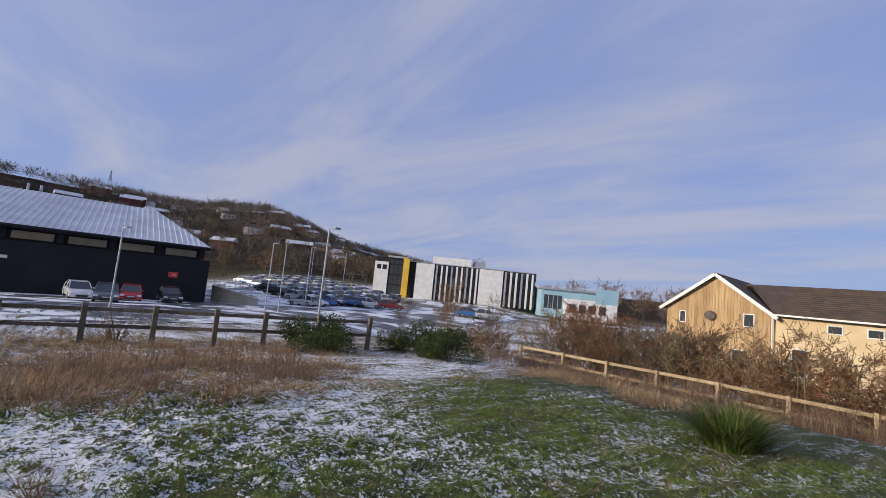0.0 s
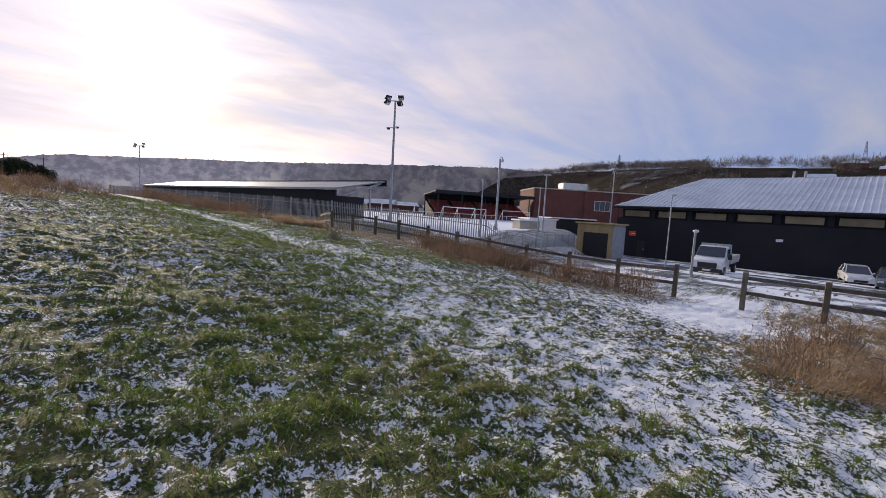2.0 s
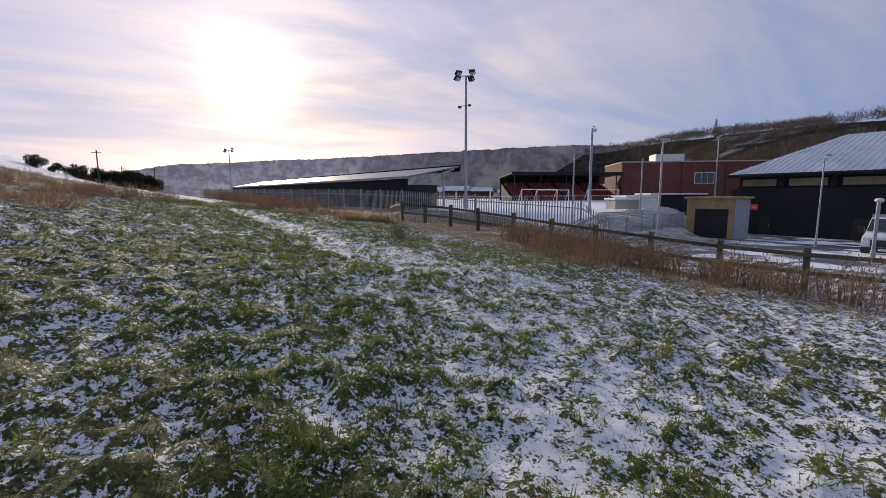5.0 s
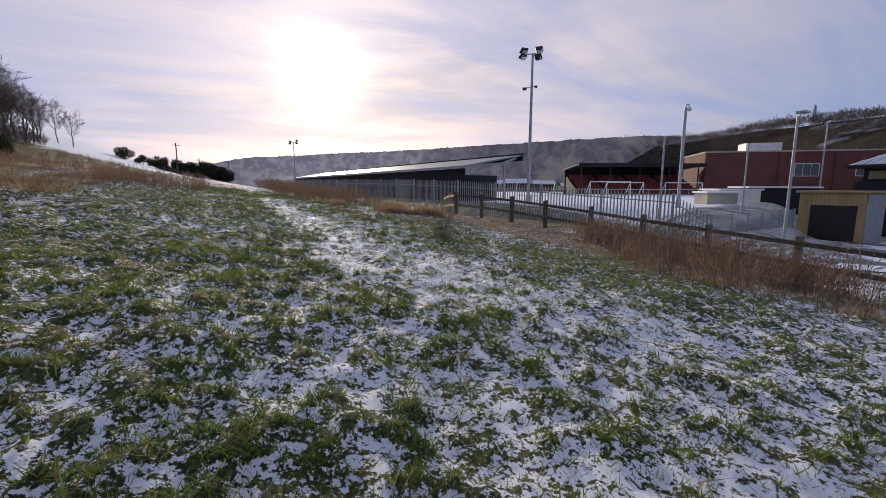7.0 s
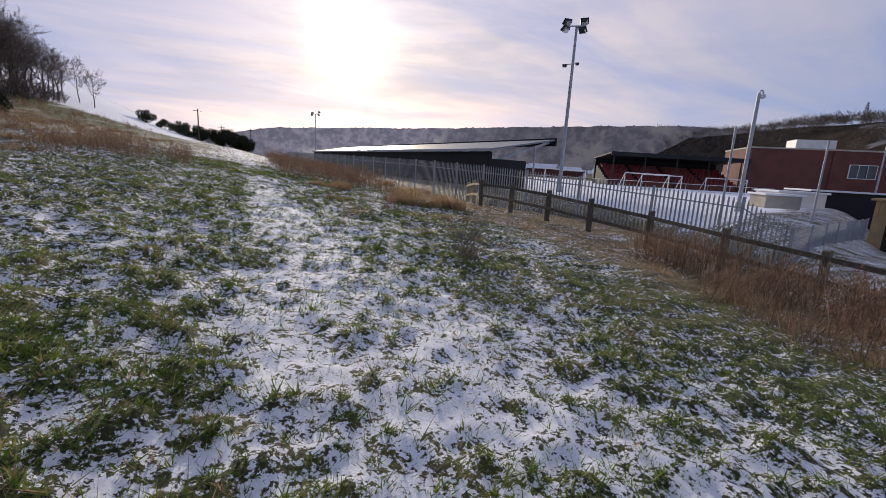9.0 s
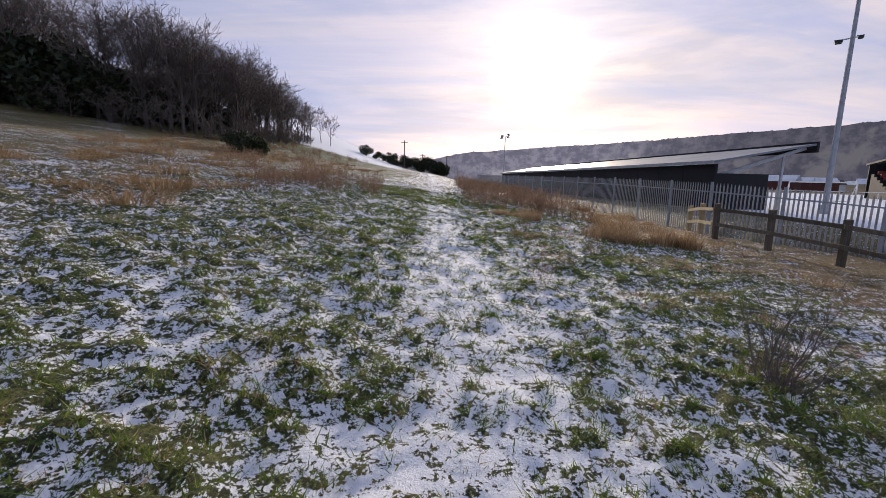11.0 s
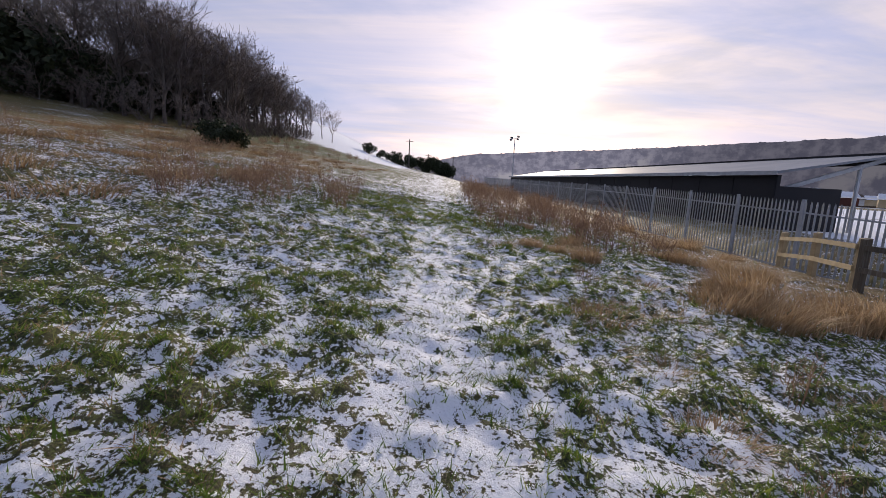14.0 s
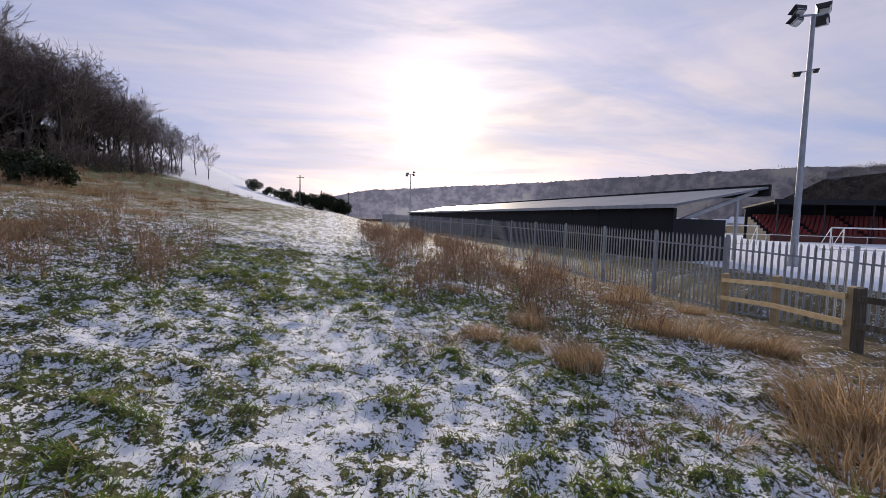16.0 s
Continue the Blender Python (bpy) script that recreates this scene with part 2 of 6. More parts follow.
M_BLACK = mat("black_plastic", (0.015, 0.015, 0.016), None, 5, 60, 0.45, bump_d=0.001)


# ---- helpers for meshes ----
def link_mesh(name, bm, material, smooth=False):
    me = bpy.data.meshes.new(name)
    bm.to_mesh(me)
    bm.free()
    for one in (material if isinstance(material, (list, tuple)) else (material,)):
        me.materials.append(one)
    if smooth:
        me.polygons.foreach_set("use_smooth", [True] * len(me.polygons))
    return new(name, me)


def part(name, bm, material, parent, label="", smooth=False):
    ob = link_mesh(name, bm, material, smooth)
    ob.parent = parent
    if label:
        tagged(ob, label)
    return ob


def thing(name, m, label, category, group="", kind=""):
    ob = new(name)
    ob.empty_display_size = 0.2
    ob.matrix_world = m
    return tagged(ob, label, category, group, kind)


def box(bm, x0, y0, z0, x1, y1, z1, bevel=0.0):
    got = bmesh.ops.create_cube(bm, size=1.0, matrix=Matrix.Translation(((x0 + x1) / 2, (y0 + y1) / 2, (z0 + z1) / 2)) @ Matrix.Diagonal((abs(x1 - x0), abs(y1 - y0), abs(z1 - z0), 1)))
    if bevel:
        edges = list({e for v in got["verts"] for e in v.link_edges})
        bmesh.ops.bevel(bm, geom=edges, offset=bevel, segments=2, affect="EDGES", profile=0.5)
    return bm


def one_box(*a, bevel=0.0):
    return box(bmesh.new(), *a, bevel=bevel)


def rod(bm, p, q, r0, r1=None, n=8):
    p, q = Vector(p), Vector(q)
    d = q - p
    m = Matrix.Translation((p + q) / 2) @ d.to_track_quat("Z", "Y").to_matrix().to_4x4()
    bmesh.ops.create_cone(bm, cap_ends=True, segments=n, radius1=r0, radius2=r0 if r1 is None else r1, depth=d.length, matrix=m)
    return bm


def prism(bm, pts, y0, y1):
    """A profile in x and z, drawn out along y."""
    a = [bm.verts.new((x, y0, z)) for x, z in pts]
    b = [bm.verts.new((x, y1, z)) for x, z in pts]
    n = len(pts)
    bm.faces.new(a)
    bm.faces.new(b[::-1])
    for i in range(n):
        bm.faces.new((a[i], b[i], b[(i + 1) % n], a[(i + 1) % n]))
    bmesh.ops.recalc_face_normals(bm, faces=bm.faces)
    return bm


def slab(bm, corners, t):
    """A flat plate through the given corners, t thick downwards."""
    a = [bm.verts.new(c) for c in corners]
    b = [bm.verts.new((c[0], c[1], c[2] - t)) for c in corners]
    n = len(a)
    bm.faces.new(a)
    bm.faces.new(b[::-1])
    for i in range(n):
        bm.faces.new((a[i], b[i], b[(i + 1) % n], a[(i + 1) % n]))
    bmesh.ops.recalc_face_normals(bm, faces=bm.faces)
    return bm


def raw_mesh(name, verts, faces_flat, per_face, material, attrs=(), smooth=False):
    """A mesh straight from arrays; all faces have per_face corners."""
    me = bpy.data.meshes.new(name)
    verts = np.asarray(verts, np.float32).reshape(-1, 3)
    idx = np.asarray(faces_flat, np.int32).ravel()
    nf = len(idx) // per_face
    me.vertices.add(len(verts))
    me.vertices.foreach_set("co", verts.ravel())
    me.loops.add(len(idx))
    me.loops.foreach_set("vertex_index", idx)
    me.polygons.add(nf)
    me.polygons.foreach_set("loop_start", np.arange(0, len(idx), per_face, dtype=np.int32))
    if smooth:
        me.polygons.foreach_set("use_smooth", np.ones(nf, bool))
    for key, values in attrs:
        a = me.attributes.new(key, "FLOAT", "POINT")
        a.data.foreach_set("value", np.asarray(values, np.float32).ravel())
    me.update(calc_edges=True)
    me.validate()
    me.materials.append(material)
    return new(name, me)


# ---- the lie of the land ----
def vnoise(x, y, seed=0):
    xi, yi = np.floor(x), np.floor(y)
    fx, fy = x - xi, y - yi
    fx, fy = fx * fx * (3 - 2 * fx), fy * fy * (3 - 2 * fy)

    def hash2(a, b):
        h = np.sin(a * 127.1 + b * 311.7 + seed * 74.7) * 43758.5453
        return h - np.floor(h)

    a, b, c, d = hash2(xi, yi), hash2(xi + 1, yi), hash2(xi, yi + 1), hash2(xi + 1, yi + 1)
    return a + (b - a) * fx + (c - a) * fy + (a - b - c + d) * fx * fy


def fbm(x, y, scale, octaves=4, seed=0, gain=0.5):
    total, amp, norm = 0.0, 1.0, 0.0
    for i in range(octaves):
        total = total + amp * vnoise(x * scale + 17.3 * i, y * scale - 9.1 * i, seed + i)
        norm += amp
        amp *= gain
        scale *= 2.03
    return total / norm


def sstep(a, b, v):
    t = np.clip((v - a) / (b - a), 0, 1)
    return t * t * (3 - 2 * t)


RIDGE_AZ = np.array([-180, -60, -20, 3, 17, 30, 45, 57, 72, 90, 100, 108, 113, 118, 128, 140, 165, 180])
RIDGE_EL = np.array([1, 1, 1.5, 2.7, 3.8, 4.6, 5.4, 5.7, 6.6, 6.6, 6.3, 7.2, 6.0, 4.3, 2.6, 1.4, 1, 1])


def path_x(y):
    return np.clip(0.75 * y + 0.5, -8, 7.5) + 0.012 * np.clip(y - 32, 0, 200)


def terrain(x, y):
    x, y = np.asarray(x, float), np.asarray(y, float)
    xl = path_x(y)
    zp = 0.05 + 0.044 * np.clip(y - 5, 0, 28) + 0.018 * np.clip(y - 33, 0, 120)
    d = 48 * np.tanh(np.clip(xl - x, 0, 400) / 48)
    q = np.clip(0.0013 + (y - 50) / 80 * 0.0088, 0.0008, 0.0102)
    rise = 0.11 * d + q * d * d
    zf = -0.95 + 0.85 * sstep(7, 23, y) + 0.01 * np.clip(y - 23, 0, 100)
    u = np.clip((x - xl) / (17 - xl), 0, 1)
    z = zp + rise + (zf - zp) * u ** 1.15
    zc = np.maximum(-0.95 - 0.048 * (x - 17), -2.95)
    near = 1 - sstep(17, 23, x)
    bank = sstep(-2.2, 2.2, y - (16.5 + 0.25 * np.clip(x - 24, 0, 40)))
    zpit = 0.2 + (zf - 0.2) * near
    zr = zc + (zf + 0.95) * near
    zr = zr + (zpit - zr) * np.maximum(bank, 0)
    zr = zr - 0.8 * np.exp(-(((x - 23) / 3.2) ** 2) - ((y - 18.5) / 5.5) ** 2)
    # ditch between the timber fence and the steel one
    xp = np.interp(y, [14, 18, 23.6, 29.1, 37.2, 60], [23.9, 23.6, 21.0, 19.2, 18.5, 17.3])
    zr = zr - 0.75 * np.exp(-((x - xp + 0.4) / 1.5) ** 2) * sstep(13, 18, y) * (1 - sstep(36, 46, y))
    right = sstep(16.6, 17.4, x)
    z = z + (zr - z) * right
    south = sstep(9, 26, -y) * (1 - sstep(30, 60, x))
    z = z + (-3.2 - z) * south
    r = np.hypot(x - 4, y - 5)
    az = np.degrees(np.arctan2(x - 4, y - 5))
    el = np.interp(az, RIDGE_AZ, RIDGE_EL)
    R = np.interp(az, [-180, 0, 40, 70, 110, 180], [500, 640, 620, 420, 400, 500])
    start = np.interp(az, [59, 78], [0.8, 0.38])
    lift = sstep(start, 1.0, r / R) * (R * np.tan(np.radians(el)))
    lift = lift * (0.94 + 0.12 * fbm(x, y, 0.012, 3, 5))
    keep = 1 - sstep(250, 420, r)
    lot = 3.5 * sstep(48, 165, r) * sstep(103, 112, az) * (1 - sstep(140, 150, az))
    return (z + lot) * keep + lift


TRACK_Y = np.array([-9, -5.5, -2, 0.5, 3, 6, 7.7, 10, 11.2, 13.7, 16, 20, 25, 30, 40, 60])
TRACK_X = np.array([10.5, 8.0, 6.3, 5.6, 5.7, 6.5, 6.85, 7.3, 7.6, 7.75, 7.7, 7.66, 7.6, 7.55, 7.6, 8.0])


def track_at(y):
    """The trodden way: its middle and its half width."""
    return np.interp(y, TRACK_Y, TRACK_X) + 0.08 * np.sin(y * 0.9), np.interp(y, [-9, 3, 7, 9.5, 11.2, 13.7, 16, 22, 60], [0.9, 1.1, 1.35, 1.2, 0.95, 0.62, 0.46, 0.4, 0.5])


def snow_cover(x, y):
    """0 to 1: above one half the snow lies. It is thickest along the trodden way."""
    tx, half = track_at(y)
    off = np.abs(x - tx) / half
    tread = np.exp(-off ** 4)
    zone = np.exp(-(np.abs(x - tx - 0.9 * (1 - sstep(11, 15, y)) * sstep(4, 8, y)) / 2.6) ** 2)
    f1 = fbm(x * 0.95 + 0.15 * y, y * 1.15 - 0.15 * x, 6.6, 3, 2, 0.68)
    f2 = fbm(x, y, 0.55, 2, 9)
    s = 0.5 + 0.6 * (f1 - 0.5) + 0.16 * (f2 - 0.5) - 0.032 + 0.115 * tread * (0.35 + 0.65 * sstep(9, 15, y)) * (1 - 0.4 * sstep(21, 28, y)) + 0.045 * zone
    s = s - 0.075 * sstep(0.6, 3.2, tx - x) * (1 - sstep(9, 14, y)) - 0.01 * sstep(1.5, 4, tx - x) * sstep(10, 14, y)
    s = s - 0.02 * sstep(4, 9, tx - x) * sstep(12, 18, y)
    s = s - 0.06 * sstep(0.9, 2.2, x - tx) * sstep(8.5, 10.5, y) * (1 - 0.85 * sstep(13.5, 15.5, y)) * (1 - sstep(16, 18, x))
    east = sstep(2.5, 8, x - tx) * (1 - sstep(16, 18, x))
    s = s - 0.03 * east * sstep(8, 12, y) - 0.1 * sstep(12.5, 14.6, x) * (1 - sstep(17, 18, x))
    # the bank under the wood and the strip behind the timber fence hold little snow
    s = s - 0.1 * sstep(30, 44, y) * sstep(1.0, 3.0, tx - x) * (1 - sstep(86, 94, y)) - 0.07 * sstep(9, 14, tx - x) * sstep(14, 22, y) * (1 - sstep(86, 94, y))
    xs = np.interp(y, [14, 18, 24, 30, 37, 94], [24.5, 25.0, 24.0, 24.4, 25.2, 22.2])
    s = s - 0.16 * sstep(16.8, 17.8, x) * (1 - sstep(-0.5, 0.8, x - xs)) * sstep(12, 15, y)
    s = s - 0.03 * (1 - sstep(1, 3.5, y)) * (1 - sstep(8, 10, x))
    pitch = sstep(-1, 1, y - (19.5 + 0.25 * np.clip(x - 24, 0, 40))) * sstep(-0.5, 1.0, x - xs)
    gate = np.exp(-(((y - 3.1 - 0.1 * (x - 14)) / 1.1) ** 2)) * sstep(9, 12.5, x) * (1 - sstep(19, 21, x))
    s = s - 0.02 * sstep(0.5, 2, x - tx) * (1 - sstep(8, 9, y)) * (1 - sstep(10, 12, x))
    s = s + 0.42 * gate
    snowhill = sstep(88, 100, y) * (1 - sstep(-3, 3, x)) * sstep(-60, -45, x)
    r = np.hypot(x - 4, y - 5)
    s = s * (1 - 0.6 * sstep(110, 170, r))
    s = s + pitch * 0.6 * (1 - sstep(85, 100, x)) * (1 - sstep(95, 120, y))
    return np.clip(s + 0.5 * snowhill, 0, 1)


def relief(x, y, s):
    """Humps and tufts: grass stands a little above the snow, the trodden way is lumpy."""
    near = 1 - sstep(25, 45, np.hypot(x - 8, y - 10))
    tx, half = track_at(y)
    off_way = sstep(0.7, 2.0, np.abs(x - tx) / half)
    h = 0.05 * (fbm(x, y, 0.6, 3, 4) - 0.5) + (0.03 + 0.05 * off_way) * (fbm(x, y, 2.6, 2, 21) - 0.5) + 0.05 * (fbm(x, y, 5.5, 2, 27) - 0.5)
    h = h + 0.36 * np.clip(0.5 - s, -0.04, 0.13) + 0.016 * sstep(0.48, 0.55, s)
    return near * (h + 0.045 * (fbm(x, y, 10.0, 2, 33) - 0.5))


def graded(lo, hi, step, far, grow=1.07):
    mid = np.arange(lo, hi, step)
    up, s = [hi], step
    while up[-1] < far:
        s *= grow
        up.append(up[-1] + s)
    down, s = [], step
    v = lo
    while v > -far:
        s *= grow
        v -= s
        down.append(v)
    return np.array(down[::-1] + list(mid) + up)


def build_ground():
    gx, gy = graded(-0.5, 10.8, 0.05, 2600, 1.08), graded(-1.5, 30.0, 0.055, 2600, 1.07)
    X, Y = np.meshgrid(gx, gy)
    s = snow_cover(X, Y)
    Z = terrain(X, Y)
    Z = Z + relief(X, Y, s)
    dry = 0.02 + 0.75 * sstep(12.3, 14.5, X) * (1 - sstep(18, 20, X)) + 0.6 * sstep(3, 9, path_x(Y) - X) * sstep(6, 14, Y) * (1 - sstep(60, 70, Y))
    dry = dry + 0.6 * sstep(4.5, 8.0, X - path_x(Y)) * sstep(9, 13, Y)
    dry = dry + 0.55 * sstep(7.0, 9.5, X) * (1 - sstep(2.0, 4.0, Y))
    far = sstep(130, 200, np.hypot(X - 4, Y - 5))
    n, m = X.shape[1], X.shape[0]
    i = (np.arange(m - 1)[:, None] * n + np.arange(n - 1)[None, :]).ravel()
    quads = np.stack([i, i + 1, i + n + 1, i + n], 1)
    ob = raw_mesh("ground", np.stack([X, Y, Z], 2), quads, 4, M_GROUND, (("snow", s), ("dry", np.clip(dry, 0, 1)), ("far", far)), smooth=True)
    return tagged(ob, "rough grass slope with patches of thin melting snow", "ground", kind="structure")


build_ground()


def far_ridge():
    """The wooded ridge that closes the valley: a backdrop nearly half a kilometre off, its haze painted in as glow."""
    az = np.arange(-16, 74, 0.06)
    el = np.interp(az, RIDGE_AZ, RIDGE_EL) + 0.85 * sstep(-2, 6, az) * (1 - sstep(52, 64, az)) + 0.22 * (fbm(az, az * 0, 0.5, 3, 12) - 0.5) + 0.3 * np.maximum(fbm(az, az * 0, 3.5, 3, 15) - 0.5, 0)
    rows, veil = [], []
    for k in range(9):
        t = k / 8
        rad = 470 + 30 * t
        z = -6 + (rad * np.tan(np.radians(el)) + 6 - 1.0) * t
        rows.append(np.stack([4 + rad * np.sin(np.radians(az)), 5 + rad * np.cos(np.radians(az)), z], 1))
        # share of the painted haze, strongest at the sun's bearing
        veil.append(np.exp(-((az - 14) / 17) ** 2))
    n = len(az)
    i = (np.arange(8)[:, None] * n + np.arange(n - 1)[None, :]).ravel()
    quads = np.stack([i, i + n, i + n + 1, i + 1], 1)
    m = bpy.data.materials.new("ridge_haze_glow")
    m.use_nodes = True
    nt = m.node_tree
    b = nt.nodes["Principled BSDF"]
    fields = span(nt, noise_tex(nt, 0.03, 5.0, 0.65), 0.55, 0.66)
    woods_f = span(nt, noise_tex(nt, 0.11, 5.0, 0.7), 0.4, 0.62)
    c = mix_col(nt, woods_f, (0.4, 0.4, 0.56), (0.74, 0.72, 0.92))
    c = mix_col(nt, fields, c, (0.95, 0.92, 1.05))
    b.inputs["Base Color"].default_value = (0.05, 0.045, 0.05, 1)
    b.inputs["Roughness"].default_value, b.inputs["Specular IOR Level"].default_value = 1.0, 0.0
    # lilac emission stands in for the haze in the air before the ridge
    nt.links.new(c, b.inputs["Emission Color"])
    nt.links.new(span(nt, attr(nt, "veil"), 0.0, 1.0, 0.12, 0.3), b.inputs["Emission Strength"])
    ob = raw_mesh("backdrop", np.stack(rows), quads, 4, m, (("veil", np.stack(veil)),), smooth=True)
    tagged(ob, "wooded ridge closing the valley far off, lilac haze painted as glow", "hill", kind="structure")


far_ridge()


def gz(x, y):
    return float(terrain(x, y))


def sheet(name, poly_fn, x0, x1, y0, y1, step, material, lift, label):
    """A thin sheet that follows the land where poly_fn says so."""
    xs, ys = np.arange(x0, x1 + step, step), np.arange(y0, y1 + step, step)
    X, Y = np.meshgrid(xs, ys)
    Z = terrain(X, Y) + lift
    n, m = len(xs), len(ys)
    i = (np.arange(m - 1)[:, None] * n + np.arange(n - 1)[None, :]).ravel()
    cx, cy = (X[:-1, :-1] + step / 2).ravel(), (Y[:-1, :-1] + step / 2).ravel()
    quads = np.stack([i, i + 1, i + n + 1, i + n], 1)[poly_fn(cx, cy)]
    return tagged(raw_mesh(name, np.stack([X, Y, Z], 2), quads, 4, material, (("snow", fbm(X, Y, 0.4, 4, 31)),), smooth=True), label, name.split("_")[0], kind="structure")


# ---- more materials ----
M_GRASS = leaf_mat("green_grass", (0.12, 0.21, 0.03), (0.34, 0.37, 0.085), 0.4)
M_STRAW = leaf_mat("dry_grass", (0.42, 0.28, 0.15), (0.64, 0.48, 0.29), 0.32)
M_WEED = leaf_mat("dead_weed_stalks", (0.22, 0.135, 0.09), (0.42, 0.3, 0.2), 0.28)
M_GORSE = leaf_mat("gorse_green", (0.045, 0.07, 0.02), (0.09, 0.11, 0.03), 0.2)
M_SEDGE = leaf_mat("tussock_green", (0.07, 0.12, 0.025), (0.26, 0.26, 0.08), 0.3)
M_RUST = leaf_mat("russet_twigs", (0.2, 0.085, 0.035), (0.28, 0.15, 0.07), 0.15)
M_EVERGREEN = leaf_mat("dark_evergreen", (0.03, 0.042, 0.02), (0.06, 0.07, 0.032), 0.1)
M_FLOWER = plain("gorse_flower", (0.7, 0.48, 0.03), 0.7)
M_BARK = mat("bark", (0.15, 0.125, 0.105), (0.09, 0.075, 0.065), 2, 30, 0.9, bump_d=0.01, vary=0.4)
M_TWIG = mat("twigs", (0.23, 0.185, 0.165), (0.15, 0.125, 0.11), 1, 12, 0.9, bump_d=0, vary=0.4)
M_FROST = mat("far_woodland_twigs", (0.16, 0.125, 0.095), (0.11, 0.09, 0.07), 0.05, 1, 0.9, bump_d=0)
M_TWIGBROWN = mat("brown_twigs", (0.26, 0.165, 0.09), (0.17, 0.11, 0.062), 1, 12, 0.9, bump_d=0, vary=0.5)
M_TWIGDARK = mat("olive_brown_twigs", (0.16, 0.125, 0.07), (0.1, 0.08, 0.045), 1, 12, 0.9, bump_d=0, vary=0.5)
M_SNOW = mat("snow", (0.83, 0.85, 0.88), (0.74, 0.77, 0.81), 2, 18, 0.7, bump_d=0.01)
M_CONCRETE = mat("pale_concrete", (0.46, 0.42, 0.34), (0.33, 0.3, 0.26), 0.7, 20, 0.85)
M_YELLOW = mat("yellow_panel", (0.8, 0.5, 0.03), (0.68, 0.42, 0.03), 0.6, 20, 0.4, bump_d=0.001)
M_CREAM = mat("cream_render", (0.72, 0.58, 0.36), (0.62, 0.47, 0.27), 0.5, 25, 0.85)
M_BOARD = mat("stained_timber_boards", (0.62, 0.44, 0.23), (0.5, 0.33, 0.16), 0.5, 25, 0.85, vary=0.35, streak=((0.33, 0.2, 0.1), (3.0, 3.0, 0.25)))
M_TILE = mat("dark_roof_tiles", (0.1, 0.07, 0.05), (0.06, 0.045, 0.035), 1.2, 15, 0.85, bump_d=0.01)
M_BLUE = mat("blue_cladding", (0.3, 0.5, 0.6), (0.38, 0.56, 0.64), 0.4, 20, 0.45)
M_RED = mat("red_plastic", (0.27, 0.025, 0.02), (0.2, 0.018, 0.016), 2, 30, 0.5, bump_d=0.001)
M_TYRE = mat("tyre_rubber", (0.02, 0.02, 0.021), None, 8, 60, 0.85)
M_LAMPGLASS = plain("lamp_glass", (0.7, 0.72, 0.75), 0.15)
M_PITCHLINE = plain("sign_red", (0.65, 0.06, 0.04), 0.5)
M_OSB = mat("osb_board", (0.45, 0.33, 0.16), (0.36, 0.25, 0.12), 1.5, 30, 0.85)


def car_park_mat():
    m = bpy.data.materials.new("asphalt_with_snow")
    m.use_nodes = True
    nt = m.node_tree
    b = nt.nodes["Principled BSDF"]
    n1, n2 = noise_tex(nt, 0.5, 6.0, 0.7), noise_tex(nt, 25.0, 3.0)
    tar = mix_col(nt, span(nt, n2, 0.3, 0.7), (0.05, 0.052, 0.058), (0.03, 0.031, 0.035))
    s = nt.nodes.new("ShaderNodeMath")
    s.operation = "ADD"
    nt.links.new(attr(nt, "snow"), s.inputs[0])
    nt.links.new(span(nt, n1, 0.3, 0.7, -0.15, 0.15), s.inputs[1])
    f = span(nt, s.outputs[0], 0.44, 0.6)
    nt.links.new(mix_col(nt, f, tar, (0.75, 0.78, 0.82)), b.inputs["Base Color"])
    nt.links.new(span(nt, f, 0, 1, 0.4, 0.75), b.inputs["Roughness"])
    bump(nt, b, n2, 0.4, 0.006)
    return m


M_PARK = car_park_mat()

# ---- car park, road ----
sheet("car_park", lambda x, y: (x > 23.5 + 0.12 * np.abs(y)) & (y < 15.0 + 0.25 * np.clip(x - 24, 0, 40) - 2.5) & (y > -75) & (x < 118) & ~((y < -14) & (x < 26 - 0.5 * (y + 14))) & ~((x > 56.5) & (y > -14) & (x < 92)),
      22, 118, -75, 24, 0.75, M_PARK, 0.04, "wet asphalt car park dusted with thin snow").name = "car_park"


# ---- grass ----
rng = np.random.default_rng(7)


def land_noise(x, y):
    """The small humps that the ground sheet carries near the path."""
    return relief(x, y, snow_cover(x, y))


def dryness(x, y):
    d = 0.6 * sstep(12.3, 14.5, x) + 0.55 * sstep(3, 8, path_x(y) - x) * sstep(6, 14, y) + 0.35 * sstep(4.5, 8.0, x - path_x(y)) * sstep(9, 13, y)
    return d + 0.6 * sstep(7.0, 9.5, x) * (1 - sstep(2.0, 4.0, y))


